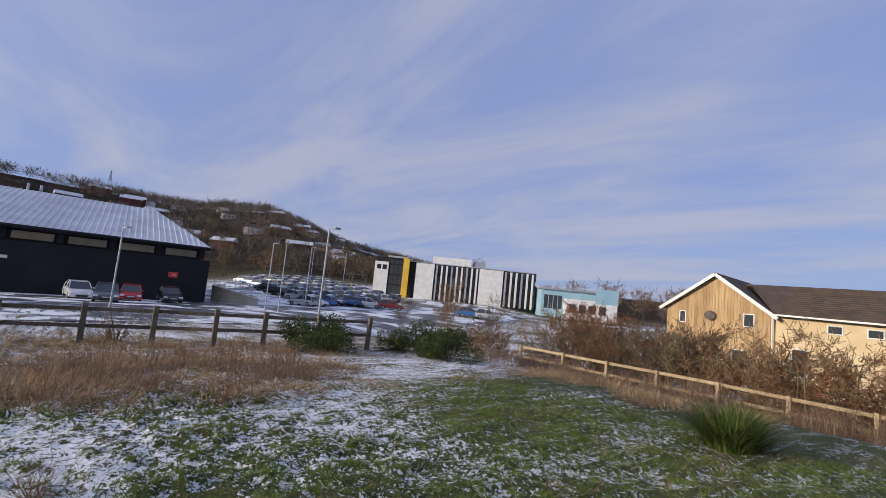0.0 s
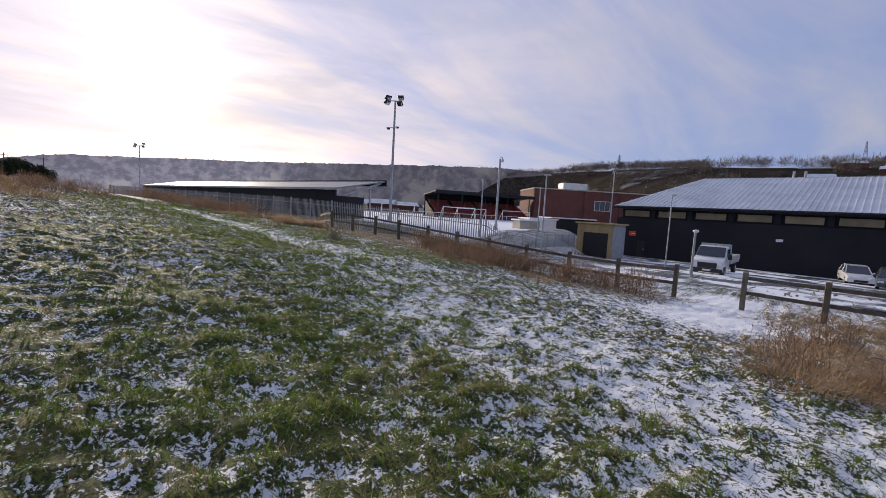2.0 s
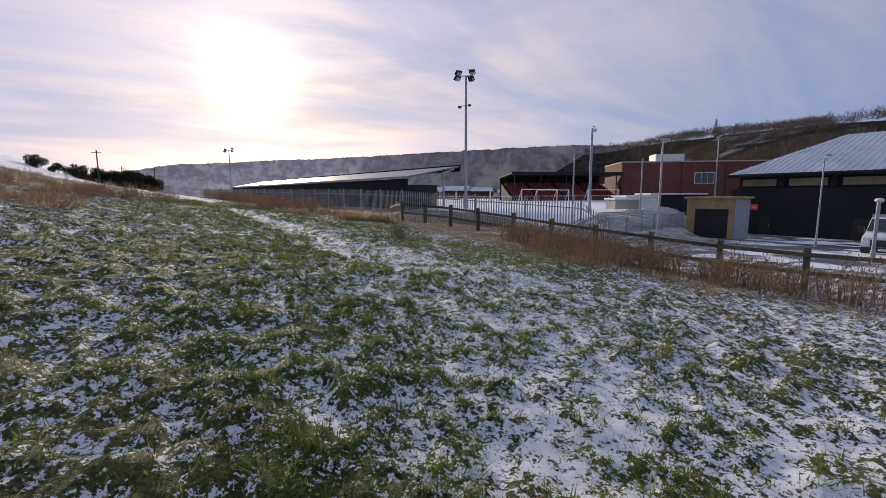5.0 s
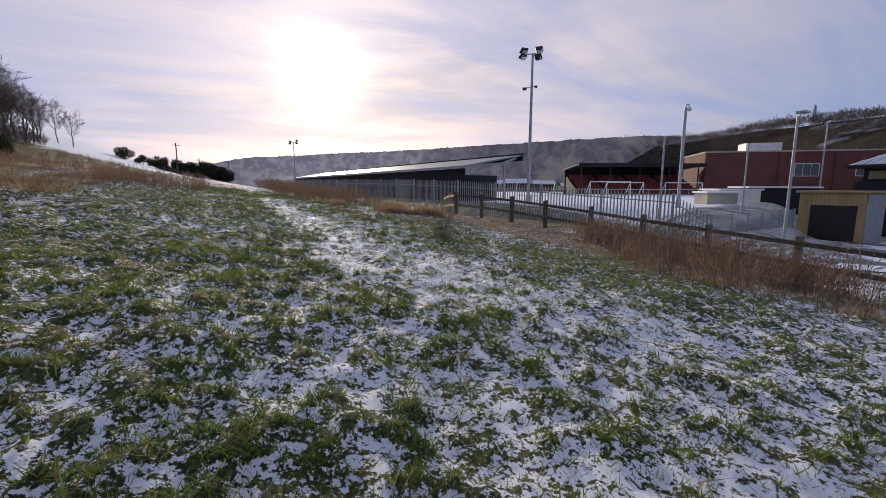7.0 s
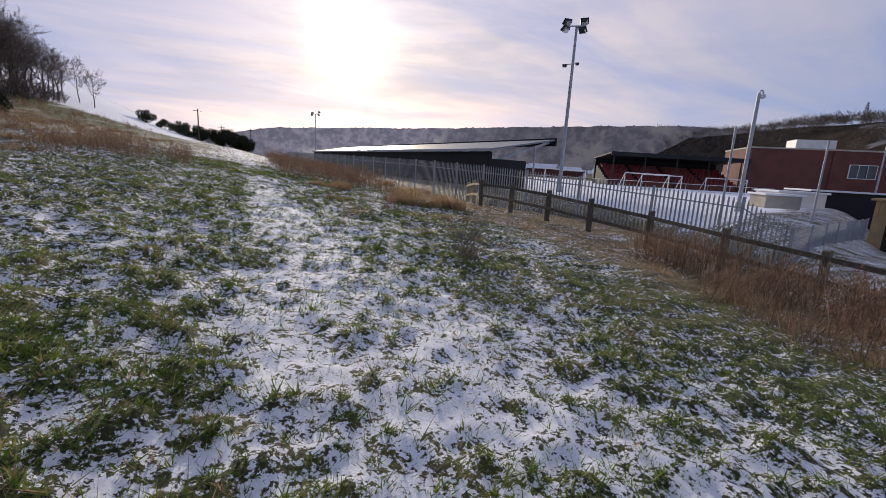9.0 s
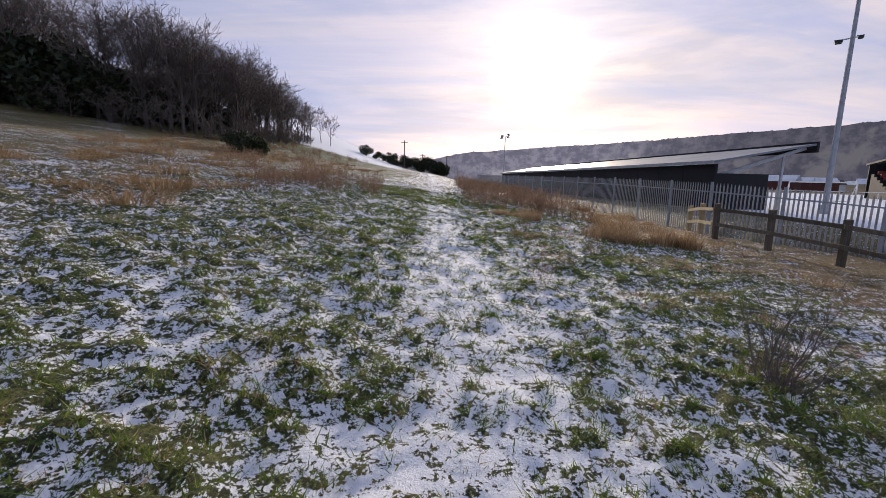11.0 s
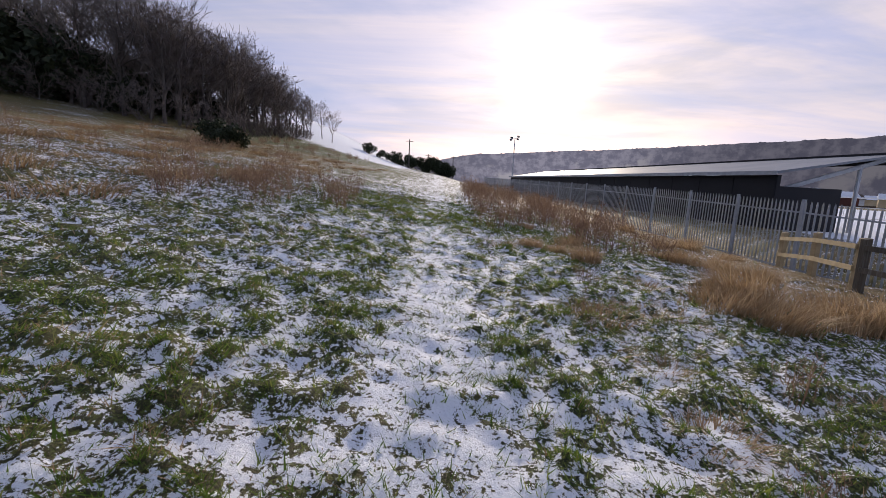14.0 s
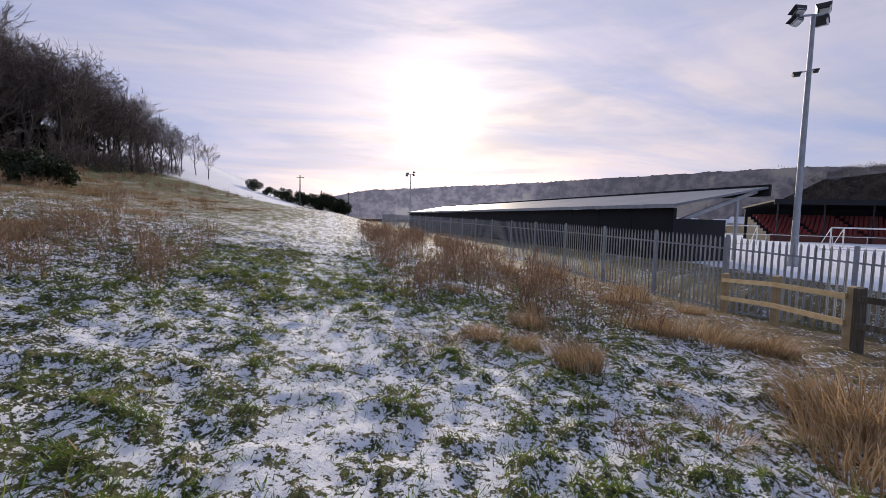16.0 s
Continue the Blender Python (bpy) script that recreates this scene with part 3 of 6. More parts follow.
def blades(name, x, y, per, height, width, spread, lean, material, label):
    """Tufts of thin blades; each tuft leans its own way, a few stand tall."""
    n, k = len(x) * per, len(x)
    bx, by = np.repeat(x, per) + rng.normal(0, spread, n), np.repeat(y, per) + rng.normal(0, spread, n)
    bz = terrain(bx, by) + land_noise(bx, by) - 0.012
    tuft = height * rng.uniform(0.5, 1.25, k) * np.where(rng.uniform(size=k) < 0.05, 1.7, 1.0)
    h = np.repeat(tuft, per) * rng.uniform(0.5, 1.2, n)
    a, t = rng.uniform(0, 2 * np.pi, n), np.repeat(rng.uniform(0, 2 * np.pi, k), per) + rng.normal(0, 0.9, n)
    l = h * lean * rng.uniform(0.2, 1.3, n)
    w = width * rng.uniform(0.7, 1.25, n)
    px, py = np.cos(a) * w, np.sin(a) * w
    v = np.empty((n, 3, 3), np.float32)
    v[:, 0] = np.stack([bx - px, by - py, bz], 1)
    v[:, 1] = np.stack([bx + px, by + py, bz], 1)
    v[:, 2] = np.stack([bx + np.cos(t) * l, by + np.sin(t) * l, bz + h], 1)
    ob = raw_mesh(name, v, np.arange(n * 3), 3, material)
    return tagged(ob, label, "grass", kind="stuff")


def scatter(n, x0, x1, y0, y1):
    return rng.uniform(x0, x1, n), rng.uniform(y0, y1, n)


def meadow():
    def keep_some(x, y, chance):
        s = snow_cover(x, y)
        hump = sstep(0.36, 0.6, fbm(x, y, 2.6, 2, 21))
        k = ((s < 0.485 + 0.035 * rng.normal(size=len(x))) | (rng.uniform(size=len(x)) < 0.13)) & (rng.uniform(size=len(x)) < chance * (0.35 + 0.65 * hump))
        return x[k], y[k]

    # thick along the way walked, thinner farther off
    y = rng.uniform(0.5, 29.5, 170000)
    x = np.interp(y, [-0.4, 2.2, 6.3, 9.4, 12.6, 19.0], [1.2, 3.0, 6.0, 7.3, 7.4, 7.7]) + rng.normal(0, 1.9, len(y))
    xa, ya = keep_some(x, y, 1.0)
    x, y = scatter(50000, -1.0, 8.5, -8.5, 1.0)
    xc, yc = keep_some(x, y, 0.9)
    xa, ya = np.concatenate([xa, xc]), np.concatenate([ya, yc])
    x, y = scatter(230000, -5, 16.5, -9, 33)
    xb, yb = keep_some(x, y, 0.34 * np.exp(-(np.abs(x - path_x(y)) / 7.0) ** 2) + 0.06)
    for nm, x, y, per, h, w in (("meadow_grass", xa, ya, 6, 0.05, 0.0042), ("outer_meadow_grass", xb, yb, 4, 0.06, 0.0065)):
        is_dry = rng.uniform(size=len(x)) < np.clip(dryness(x, y) + 0.07 + 0.2 * sstep(0.5, 0.7, fbm(x, y, 0.8, 2, 61)), 0, 0.9)
        g = ~is_dry
        blades(nm, x[g], y[g], per, h, w, 0.022, 1.25, M_GRASS, "short green meadow grass poking through thin snow")
        blades("dry_" + nm, x[is_dry], y[is_dry], per, h, w * 0.85, 0.03, 1.5, M_STRAW, "short straw-coloured winter grass among thin snow")


meadow()


def arcs(seed, n, radius, height, reach, width, lean=(0.0, 0.0), segs=3):
    """Blades that rise from a small base and arch outwards, as arrays of triangles."""
    r = np.random.default_rng(seed)
    a = r.uniform(0, 2 * np.pi, n)
    b = np.sqrt(r.uniform(0, 1, n)) * radius
    out = r.uniform(0.2, 1.0, n) * reach
    h = height * r.uniform(0.55, 1.1, n)
    base = np.stack([np.cos(a) * b, np.sin(a) * b, np.full(n, -0.04)], 1)
    a2 = a + r.normal(0, 0.5, n)
    side = np.stack([-np.sin(a2), np.cos(a2), np.zeros(n)], 1)
    sway = r.uniform(-0.3, 1.4, n)
    sx, sy = lean[0] * sway + r.normal(0, 0.12, n), lean[1] * sway + r.normal(0, 0.12, n)
    rings = []
    for k in range(segs + 1):
        t = k / segs
        c = base + np.stack([np.cos(a2) * out * t ** 1.7 + sx * t * t * h, np.sin(a2) * out * t ** 1.7 + sy * t * t * h, h * (t - 0.38 * t ** 3 * (out / reach))], 1)
        w = width * (1 - t) + 0.0008
        rings += [c - side * w, c + side * w]
    v = np.stack(rings, 1)
    tri = []
    for k in range(segs):
        i = 2 * k
        tri += [(i, i + 1, i + 3), (i, i + 3, i + 2)]
    m = 2 * (segs + 1)
    f = (np.arange(n)[:, None, None] * m + np.array(tri)[None]).reshape(-1)
    return v.reshape(-1, 3), f


def spread_things(name, meshes, spots, label, category, group, sink=0.0):
    """Copies of a few meshes, one object each, on the ground at (x, y, size)."""
    for i, (x, y, size) in enumerate(spots):
        ob = new(name, meshes[i % len(meshes)])
        ob.matrix_world = Matrix.LocRotScale((x, y, gz(x, y) + float(land_noise(np.array(x), np.array(y))) - sink), Euler((0, 0, i * 2.4 if len(meshes) > 1 else 0)), (size, size, size * (0.85 + 0.3 * ((i * 37 % 10) / 10))))
        tagged(ob, label, category, group)


def proto(name, verts, faces, per, material):
    ob = raw_mesh(name, verts, faces, per, material)
    me = ob.data
    bpy.data.objects.remove(ob)
    return me


tussock_meshes = [proto("grass_tussock", *arcs(40 + i, 520, 0.42, 0.5, 0.36, 0.007, (0.45, -0.3)), 3, M_STRAW) for i in range(3)]
spread_things("grass_tussock", tussock_meshes,
              [(9.74, 23.06, .55), (10.1, 22.5, .6), (9.4, 23.4, .5), (11.3, 20.8, 1.05), (11.9, 21.3, 1.1), (11.5, 20.2, .9), (12.5, 20.6, 1.1), (13.1, 20.6, 1.0), (13.2, 23.8, .9), (12.6, 24.1, .8), (13.8, 23.4, .8),
               (15.6, 28.6, .8), (14.6, 27.2, .9), (15.2, 26.2, .7), (10.3, 24.0, .6), (9.9, 26.2, .5), (13.5, 26.5, .7), (14.4, 30.5, .8), (12.4, 29.5, .7), (9.0, 28.5, .4), (10.9, 25.1, .5)],
              "straw-coloured tussock of dry grass leaning with the wind", "grass", "dry grass tussocks", 0.02)
low_meshes = [proto("dry_grass_clump", *arcs(60 + i, 190, 0.5, 0.27, 0.5, 0.0085, (0.12, -0.12), 2), 3, M_STRAW) for i in range(3)]
spots = []
r2 = random.Random(5)
for _ in range(70):
    spots.append((r2.uniform(7.6, 11.5), r2.uniform(-5.5, 1.4), r2.uniform(.7, 1.2)))
for _ in range(45):
    spots.append((r2.uniform(11.0, 16.0), r2.uniform(-7.5, 0.6), r2.uniform(.6, 1.0)))
for _ in range(150):
    y = r2.uniform(18, 62)
    spots.append((7.0 - r2.uniform(4.2, 10 + (y - 17) * 0.42), y, r2.uniform(.7, 1.5)))
for _ in range(25):
    spots.append((r2.uniform(12.5, 16.5), r2.uniform(7, 22), r2.uniform(.5, .8)))
for _ in range(34):
    spots.append((r2.uniform(8.7, 12.5), r2.uniform(14, 25), r2.uniform(.3, .6)))
for _ in range(40):
    spots.append((r2.uniform(3, 11), r2.uniform(-15.3, -9.5), r2.uniform(.8, 1.4)))
spread_things("dry_grass_clump", low_meshes, spots, "low clump of flattened tawny winter grass", "grass", "tawny grass clumps", 0.02)


def stalks(seed, n, radius, height):
    """Dead upright weed stems with short side shoots and seed heads."""
    r = np.random.default_rng(seed)
    v, f = [], []

    def strip(p, q, w0, w1):
        d = q - p
        s = np.cross(d, r.normal(size=3))
        s /= np.linalg.norm(s) + 1e-9
        k = len(v)
        v.extend([p - s * w0, p + s * w0, q + s * w1, q - s * w1])
        f.extend([k, k + 1, k + 2, k + 3])

    for _ in range(n):
        a, b = r.uniform(0, 6.283), math.sqrt(r.uniform()) * radius
        p = np.array([math.cos(a) * b, math.sin(a) * b, -0.03])
        h = height * r.uniform(0.5, 1.1)
        tip = p + np.array([r.normal(0, 0.1) + 0.08, r.normal(0, 0.1), h])
        mid = (p + tip) / 2 + np.append(r.normal(0, 0.02, 2), 0)
        strip(p, mid, 0.0062, 0.005)
        strip(mid, tip, 0.005, 0.003)
        for _k in range(6):
            t = r.uniform(0.35, 1.0)
            q = p + (tip - p) * t
            e = q + np.array([r.normal(0, 0.07), r.normal(0, 0.07), r.uniform(0.04, 0.16)])
            strip(q, e, 0.0035, 0.0025)
            strip(e, e + np.array([r.normal(0, .01), r.normal(0, .01), 0.035]), 0.01, 0.003)
    return np.array(v), np.array(f)


weed_meshes = [proto("dead_weeds", *stalks(80 + i, 19, 0.42, 0.78), 4, M_WEED) for i in range(4)]
spots = []
for _ in range(130):
    y = r2.uniform(24.0, 46)
    spots.append((r2.uniform(8.8 + 0.02 * (y - 24), 12.4 + 0.1 * (y - 24)), y, r2.uniform(.7, 1.05)))
for _ in range(75):
    y = r2.uniform(5.2, 15.5)
    spots.append((r2.uniform(15.0 - 0.2 * max(0, 9 - y), 16.8), y, r2.uniform(.75, 1.15)))
for _ in range(40):
    spots.append((r2.uniform(2.6, 5.6), r2.uniform(23.0, 29), r2.uniform(.5, .85)))
for _ in range(70):
    y = r2.uniform(24, 56)
    spots.append((6.0 - r2.uniform(4.0, 7 + (y - 17) * 0.45), y, r2.uniform(.5, .9)))
for _ in range(30):
    spots.append((r2.uniform(12.5, 16.2), r2.uniform(9.0, 13), r2.uniform(.5, .8)))
for _ in range(110):
    spots.append((r2.uniform(-1, 13.5), r2.uniform(-15.9, -13.0), r2.uniform(0.55, 0.95)))
for _ in range(40):
    spots.append((r2.uniform(7.8, 12.5), r2.uniform(-4.5, 2.0), r2.uniform(.5, .8)))
for _ in range(60):
    y = r2.uniform(60, 88)
    spots.append((r2.uniform(-14.5, -5 + (y - 60) * 0.1), y, r2.uniform(0.6, 1.1)))
spots += [(8.65, 16.1, .4), (9.4, 17.3, .35), (9.1, 19.5, .4), (10.2, 18.4, .45), (9.6, 21.0, .4)]
spread_things("dead_weeds", weed_meshes, spots, "stand of dead reddish-brown weed stalks", "weeds", "dead weed stands", 0.02)


# ---- trees and shrubs ----
def tubes(segs, sides):
    """Tapered prisms round (p, q, r0, r1) segments, as arrays of quads."""
    s = np.array([(*p, *q, a, b) for p, q, a, b in segs], float)
    p, q, a, b = s[:, :3], s[:, 3:6], s[:, 6], s[:, 7]
    d = q - p
    d /= np.linalg.norm(d, axis=1)[:, None] + 1e-9
    ref = np.where(np.abs(d[:, 2:3]) > 0.9, [[1.0, 0, 0]], [[0, 0, 1.0]])
    u = np.cross(d, ref)
    u /= np.linalg.norm(u, axis=1)[:, None] + 1e-9
    w = np.cross(d, u)
    rings = []
    for c, rad in ((p, a), (q, b)):
        for k in range(sides):
            t = 2 * math.pi * k / sides
            rings.append(c + (u * math.cos(t) + w * math.sin(t)) * rad[:, None])
    v = np.stack(rings, 1)
    quad = [(k, (k + 1) % sides, sides + (k + 1) % sides, sides + k) for k in range(sides)]
    f = (np.arange(len(s))[:, None, None] * (2 * sides) + np.array(quad)[None]).reshape(-1)
    return v.reshape(-1, 3), f


def plant(protos, spots, sink=0.1):
    """Copies of ready things at (x, y, size); the first use of each stands where its first spot is."""
    used = set()
    for i, (x, y, size) in enumerate(spots):
        k = i % len(protos)
        m = pose(x, y, gz(x, y) - sink, 0, 0, (i * 67) % 360)
        if k in used:
            ob = copy_thing(protos[k], m)
        else:
            used.add(k)
            ob = protos[k]
            ob.matrix_world = m
        ob.scale = (size, size, size)


def strips(segs):
    """Fine twigs as narrow faces along (p, q, half width at p)."""
    return strip_faces(*(np.array(a, float) for a in zip(*segs)))


def strip_faces(p, q, w):
    d, w = q - p, w[:, None]
    r = np.random.default_rng(len(p))
    u = np.cross(d, r.normal(size=d.shape))
    u /= np.linalg.norm(u, axis=1)[:, None] + 1e-9
    v = np.stack([p - u * w, p + u * w, q + u * w * 0.5, q - u * w * 0.5], 1)
    return v.reshape(-1, 3), np.arange(len(p) * 4)


def crowned_tree(name, seed, height, spread, label, group, clear=0.3, limbs=12, trunk_r=0.17, twig_w=0.012, bark=None, twig_mat=None):
    """A leafless tree: bending limbs reach to a rounded crown, which fills with branches and fine twigs."""
    r = np.random.default_rng(seed)
    wood, twigs = [], []
    top = np.array([r.normal(0, 0.04) * height, r.normal(0, 0.04) * height, height * 0.82])
    base, n = np.array([0.0, 0, -0.4]), 6
    spine = [base + (top - base) * k / n + np.append(r.normal(0, 0.012 * height, 2) * (0 < k < n), 0) for k in range(n + 1)]
    for k in range(n):
        wood.append((spine[k], spine[k + 1], trunk_r * (1 - 0.8 * k / n), trunk_r * (1 - 0.8 * (k + 1) / n)))
    for j in range(limbs):
        f = clear + (0.95 - clear) * (j + r.uniform()) / limbs
        k = min(int(f * n), n - 1)
        p = spine[k] + (spine[k + 1] - spine[k]) * (f * n - k)
        a = j * 2.4 + r.uniform(-0.5, 0.5)
        rise = r.uniform(0.35, 1.0)
        goal_r = spread * math.cos(rise * 0.9) * r.uniform(0.75, 1.1) * (1.0 - 0.4 * f)
        goal_p = np.array([math.cos(a) * goal_r, math.sin(a) * goal_r, height * (0.3 + 0.42 * f + 0.3 * math.sin(rise * 1.1) * r.uniform(0.8, 1.1))])
        rad = trunk_r * 0.42 * (1.15 - f)
        for m in range(4):
            t = (m + 1) / 4
            q = p + (goal_p - p) * (1 / (4 - m)) + r.normal(0, 0.018 * height, 3)
            wood.append((p, q, rad, rad * 0.68))
            d = q - p
            for b in range(4 if m else 2):
                o = p + d * r.uniform()
                e = d / np.linalg.norm(d) + r.normal(0, 0.7, 3) + [0, 0, 0.1]
                e /= np.linalg.norm(e)
                l = height * r.uniform(0.07, 0.15)
                mid = o + e * l * 0.5 + r.normal(0, 0.1, 3)
                end = o + e * l + [0, 0, l * 0.15]
                twigs += [(o, mid, rad * 0.35 + twig_w), (mid, end, twig_w * 1.2)]
                for c in range(5):
                    g = o + (end - o) * r.uniform(0.2, 1.0)
                    h = e + r.normal(0, 0.65, 3) + [0, 0, 0.12]
                    h *= height * r.uniform(0.03, 0.07) / np.linalg.norm(h)
                    twigs.append((g, g + h, twig_w))
            p, rad = q, rad * 0.68
    t = thing(name, Matrix(), label, "tree", group)
    v, f = tubes(wood, 4)
    raw_mesh("trunk", v, f, 4, bark or M_BARK).parent = t
    v, f = strips(twigs)
    raw_mesh("crown", v, f, 4, twig_mat or M_TWIG).parent = t
    return t


LABEL_TREE = "tall leafless woodland tree with dense fine twigs"
woods = [crowned_tree("bare_tree", 100 + i, 10.0, 4.0, LABEL_TREE, "bare trees", 0.2, 16, twig_w=0.016) for i in range(5)]
spots = []
for row in range(4):
    for k in range(17):
        y = 59.5 + k * 2.35 + r2.uniform(-0.8, 0.8)
        x = -16.9 - row * 2.9 + r2.uniform(-1.0, 1.0) - 0.45 * max(0, 66 - y)
        spots.append((x, y, float(np.interp(y, [59, 64, 75, 86, 97], [1.3, 1.24, 1.13, 0.96, 0.72])) * r2.uniform(0.92, 1.06)))
for row in range(3):
    for k in range(12):
        spots.append((-35.5 - k * 2.6 + r2.uniform(-0.9, 0.9), 60 + row * 3.4 + r2.uniform(-1, 1), r2.uniform(1.2, 1.45)))
plant(woods, spots, 0.2)
brush = [crowned_tree("woodland_edge_shrub", 140 + i, 3.2, 2.2, "bare grey-brown shrub at the edge of the wood", "woodland edge shrubs", 0.03, 11, 0.05, 0.012) for i in range(2)]
spots = []
for k in range(44):
    y = 60 + k * 0.85
    spots.append((-15.6 - 0.45 * max(0, 66 - y) + r2.uniform(-0.6, 1.2), y, r2.uniform(0.5, 1.15) * (1.0 if y < 85 else 0.75)))
for k in range(22):
    spots.append((-19 - k * 1.7, 58.3 + r2.uniform(-0.8, 1.5), r2.uniform(0.6, 1.3)))
plant(brush, spots)
lone = [crowned_tree("lone_tree", 130 + i, 6.0, 2.2, "small leafless tree on the snowy hillside", "lone trees", 0.3, 9, 0.09, 0.014) for i in range(2)]
plant(lone, [(-14.2, 108, 1.15), (-16.0, 107, 1.25), (-17.6, 105, 1.3), (-18.6, 102, 1.3)])


def leafy(seed, n, rx, ry, rz, size, lumps=7):
    """Small leaf faces gathered on several uneven lumps, with gaps between."""
    r = np.random.default_rng(seed)
    c = r.normal(0, 0.42, (lumps, 3)) * [rx, ry, rz * 0.7] + [0, 0, rz * 0.75]
    c[:, 2] = np.clip(c[:, 2], rz * 0.3, rz * 1.5)
    k = r.integers(0, lumps, n)
    d = r.normal(size=(n, 3))
    d /= np.linalg.norm(d, axis=1)[:, None]
    p = c[k] + d * (r.uniform(0.5, 1.05, n)[:, None]) * np.array([rx, ry, rz]) * 0.5
    p[:, 2] = np.maximum(p[:, 2], 0.0)
    a, b = r.normal(size=(n, 3)), r.normal(size=(n, 3))
    a, b = a / np.linalg.norm(a, axis=1)[:, None] * size, b / np.linalg.norm(b, axis=1)[:, None] * size
    v = np.stack([p - a * 0.5, p + a * 0.5, p + b], 1).reshape(-1, 3)
    return v, np.arange(n * 3)


def bush(name, seed, n, rx, ry, rz, size, material, label, flowers=0, category="bush", group=""):
    t = thing(name, Matrix(), label, category, group)
    r = np.random.default_rng(seed)
    segs = []
    for _ in range(14):
        a, l = r.uniform(0, 6.28), r.uniform(0.4, 0.9)
        segs.append(((0, 0, -0.1), (math.cos(a) * rx * 0.5 * l, math.sin(a) * ry * 0.5 * l, rz * l), 0.03, 0.01))
    v, f = tubes(segs, 4)
    raw_mesh("stem_cluster", v, f, 4, M_BARK).parent = t
    v, f = leafy(seed, n, rx, ry, rz, size)
    raw_mesh("foliage", v, f, 3, material).parent = t
    if flowers:
        v, f = leafy(seed, flowers, rx, ry, rz * 1.05, 0.03)
        tagged(raw_mesh("flowers", v, f, 3, M_FLOWER), "small bright yellow gorse flowers").parent = t
    return t


gorse = bush("gorse_bush", 5, 5200, 1.0, 1.0, 0.75, 0.055, M_GORSE, "dense dark green gorse bush with yellow flowers", 190)
plant([gorse], [(14.3, -6.6, 1.15), (13.2, -6.4, 0.9), (12.2, -10.0, 1.15), (10.9, -9.6, 1.0), (13.3, -9.4, 0.8)], 0.05)
wood_edge = bush("evergreen_bush", 8, 2300, 2.4, 2.4, 2.4, 0.34, M_EVERGREEN, "dark evergreen bush at the foot of the wood", 0, group="evergreen bushes")
spots = [(-6.5, 46, 0.45), (-7.8, 46.6, 0.5)]
for k in range(26):
    y = 61 + (k % 13) * 2.2
    spots.append((-21.5 - r2.uniform(0, 16) - 0.5 * max(0, 66 - y), y + r2.uniform(-1, 1), r2.uniform(0.8, 1.5) * (1.0 if y < 80 else 0.6)))
for k in range(16):
    spots.append((-34 - k * 2.0, 61 + r2.uniform(0, 6), r2.uniform(1.3, 2.1)))
for x, y, s in ((-8.9, 124, 0.7), (-5.5, 125, 0.6), (-2.5, 127, 0.8), (0.5, 130, 0.9), (2.8, 131, 0.9), (5.5, 132, 1.1), (7.6, 132, 1.2), (9.6, 131, 1.0), (11.2, 130, 0.9)):
    spots.append((x, y, s))
plant([wood_edge], spots, 0.1)


def shrub(name, seed, n, height, radius, twig, label, group="", material=None):
    """Many thin stems from one stool, each forking a little."""
    r = np.random.default_rng(seed)
    segs = []
    for _ in range(n):
        a, b = r.uniform(0, 6.283), r.uniform(0, 0.12)
        p = np.array([math.cos(a) * b, math.sin(a) * b, -0.1])
        lean = r.uniform(0.1, 1.0) * radius / height
        d = np.array([math.cos(a) * lean, math.sin(a) * lean, 1.0])
        d /= np.linalg.norm(d)
        l, rad = height * r.uniform(0.6, 1.05), twig * 1.6
        for i in range(4):
            q = p + d * l / 4
            segs.append((p, q, rad, rad * 0.75))
            rad *= 0.75
            p = q
            d = d + r.normal(0, 0.17, 3)
            d /= np.linalg.norm(d)
            for _k in range(3):
                e = d + r.normal(0, 0.45, 3)
                e /= np.linalg.norm(e)
                m = p + e * l * r.uniform(0.1, 0.22)
                segs.append((p, m, rad * 0.7, rad * 0.4))
                g = e + r.normal(0, 0.5, 3)
                segs.append((m, m + g / np.linalg.norm(g) * l * 0.1, rad * 0.45, rad * 0.3))
                g = e + r.normal(0, 0.5, 3)
                segs.append(((p + m) / 2, (p + m) / 2 + g / np.linalg.norm(g) * l * 0.09, rad * 0.45, rad * 0.3))
    v, f = strips([(p, q, (a + b) * 0.5) for p, q, a, b in segs])
    ob = raw_mesh(name, v, f, 4, material or M_TWIGBROWN)
    return tagged(ob, label, "shrub", group)


def put_shrubs(protos, spots):
    plant(protos, spots, 0.02)


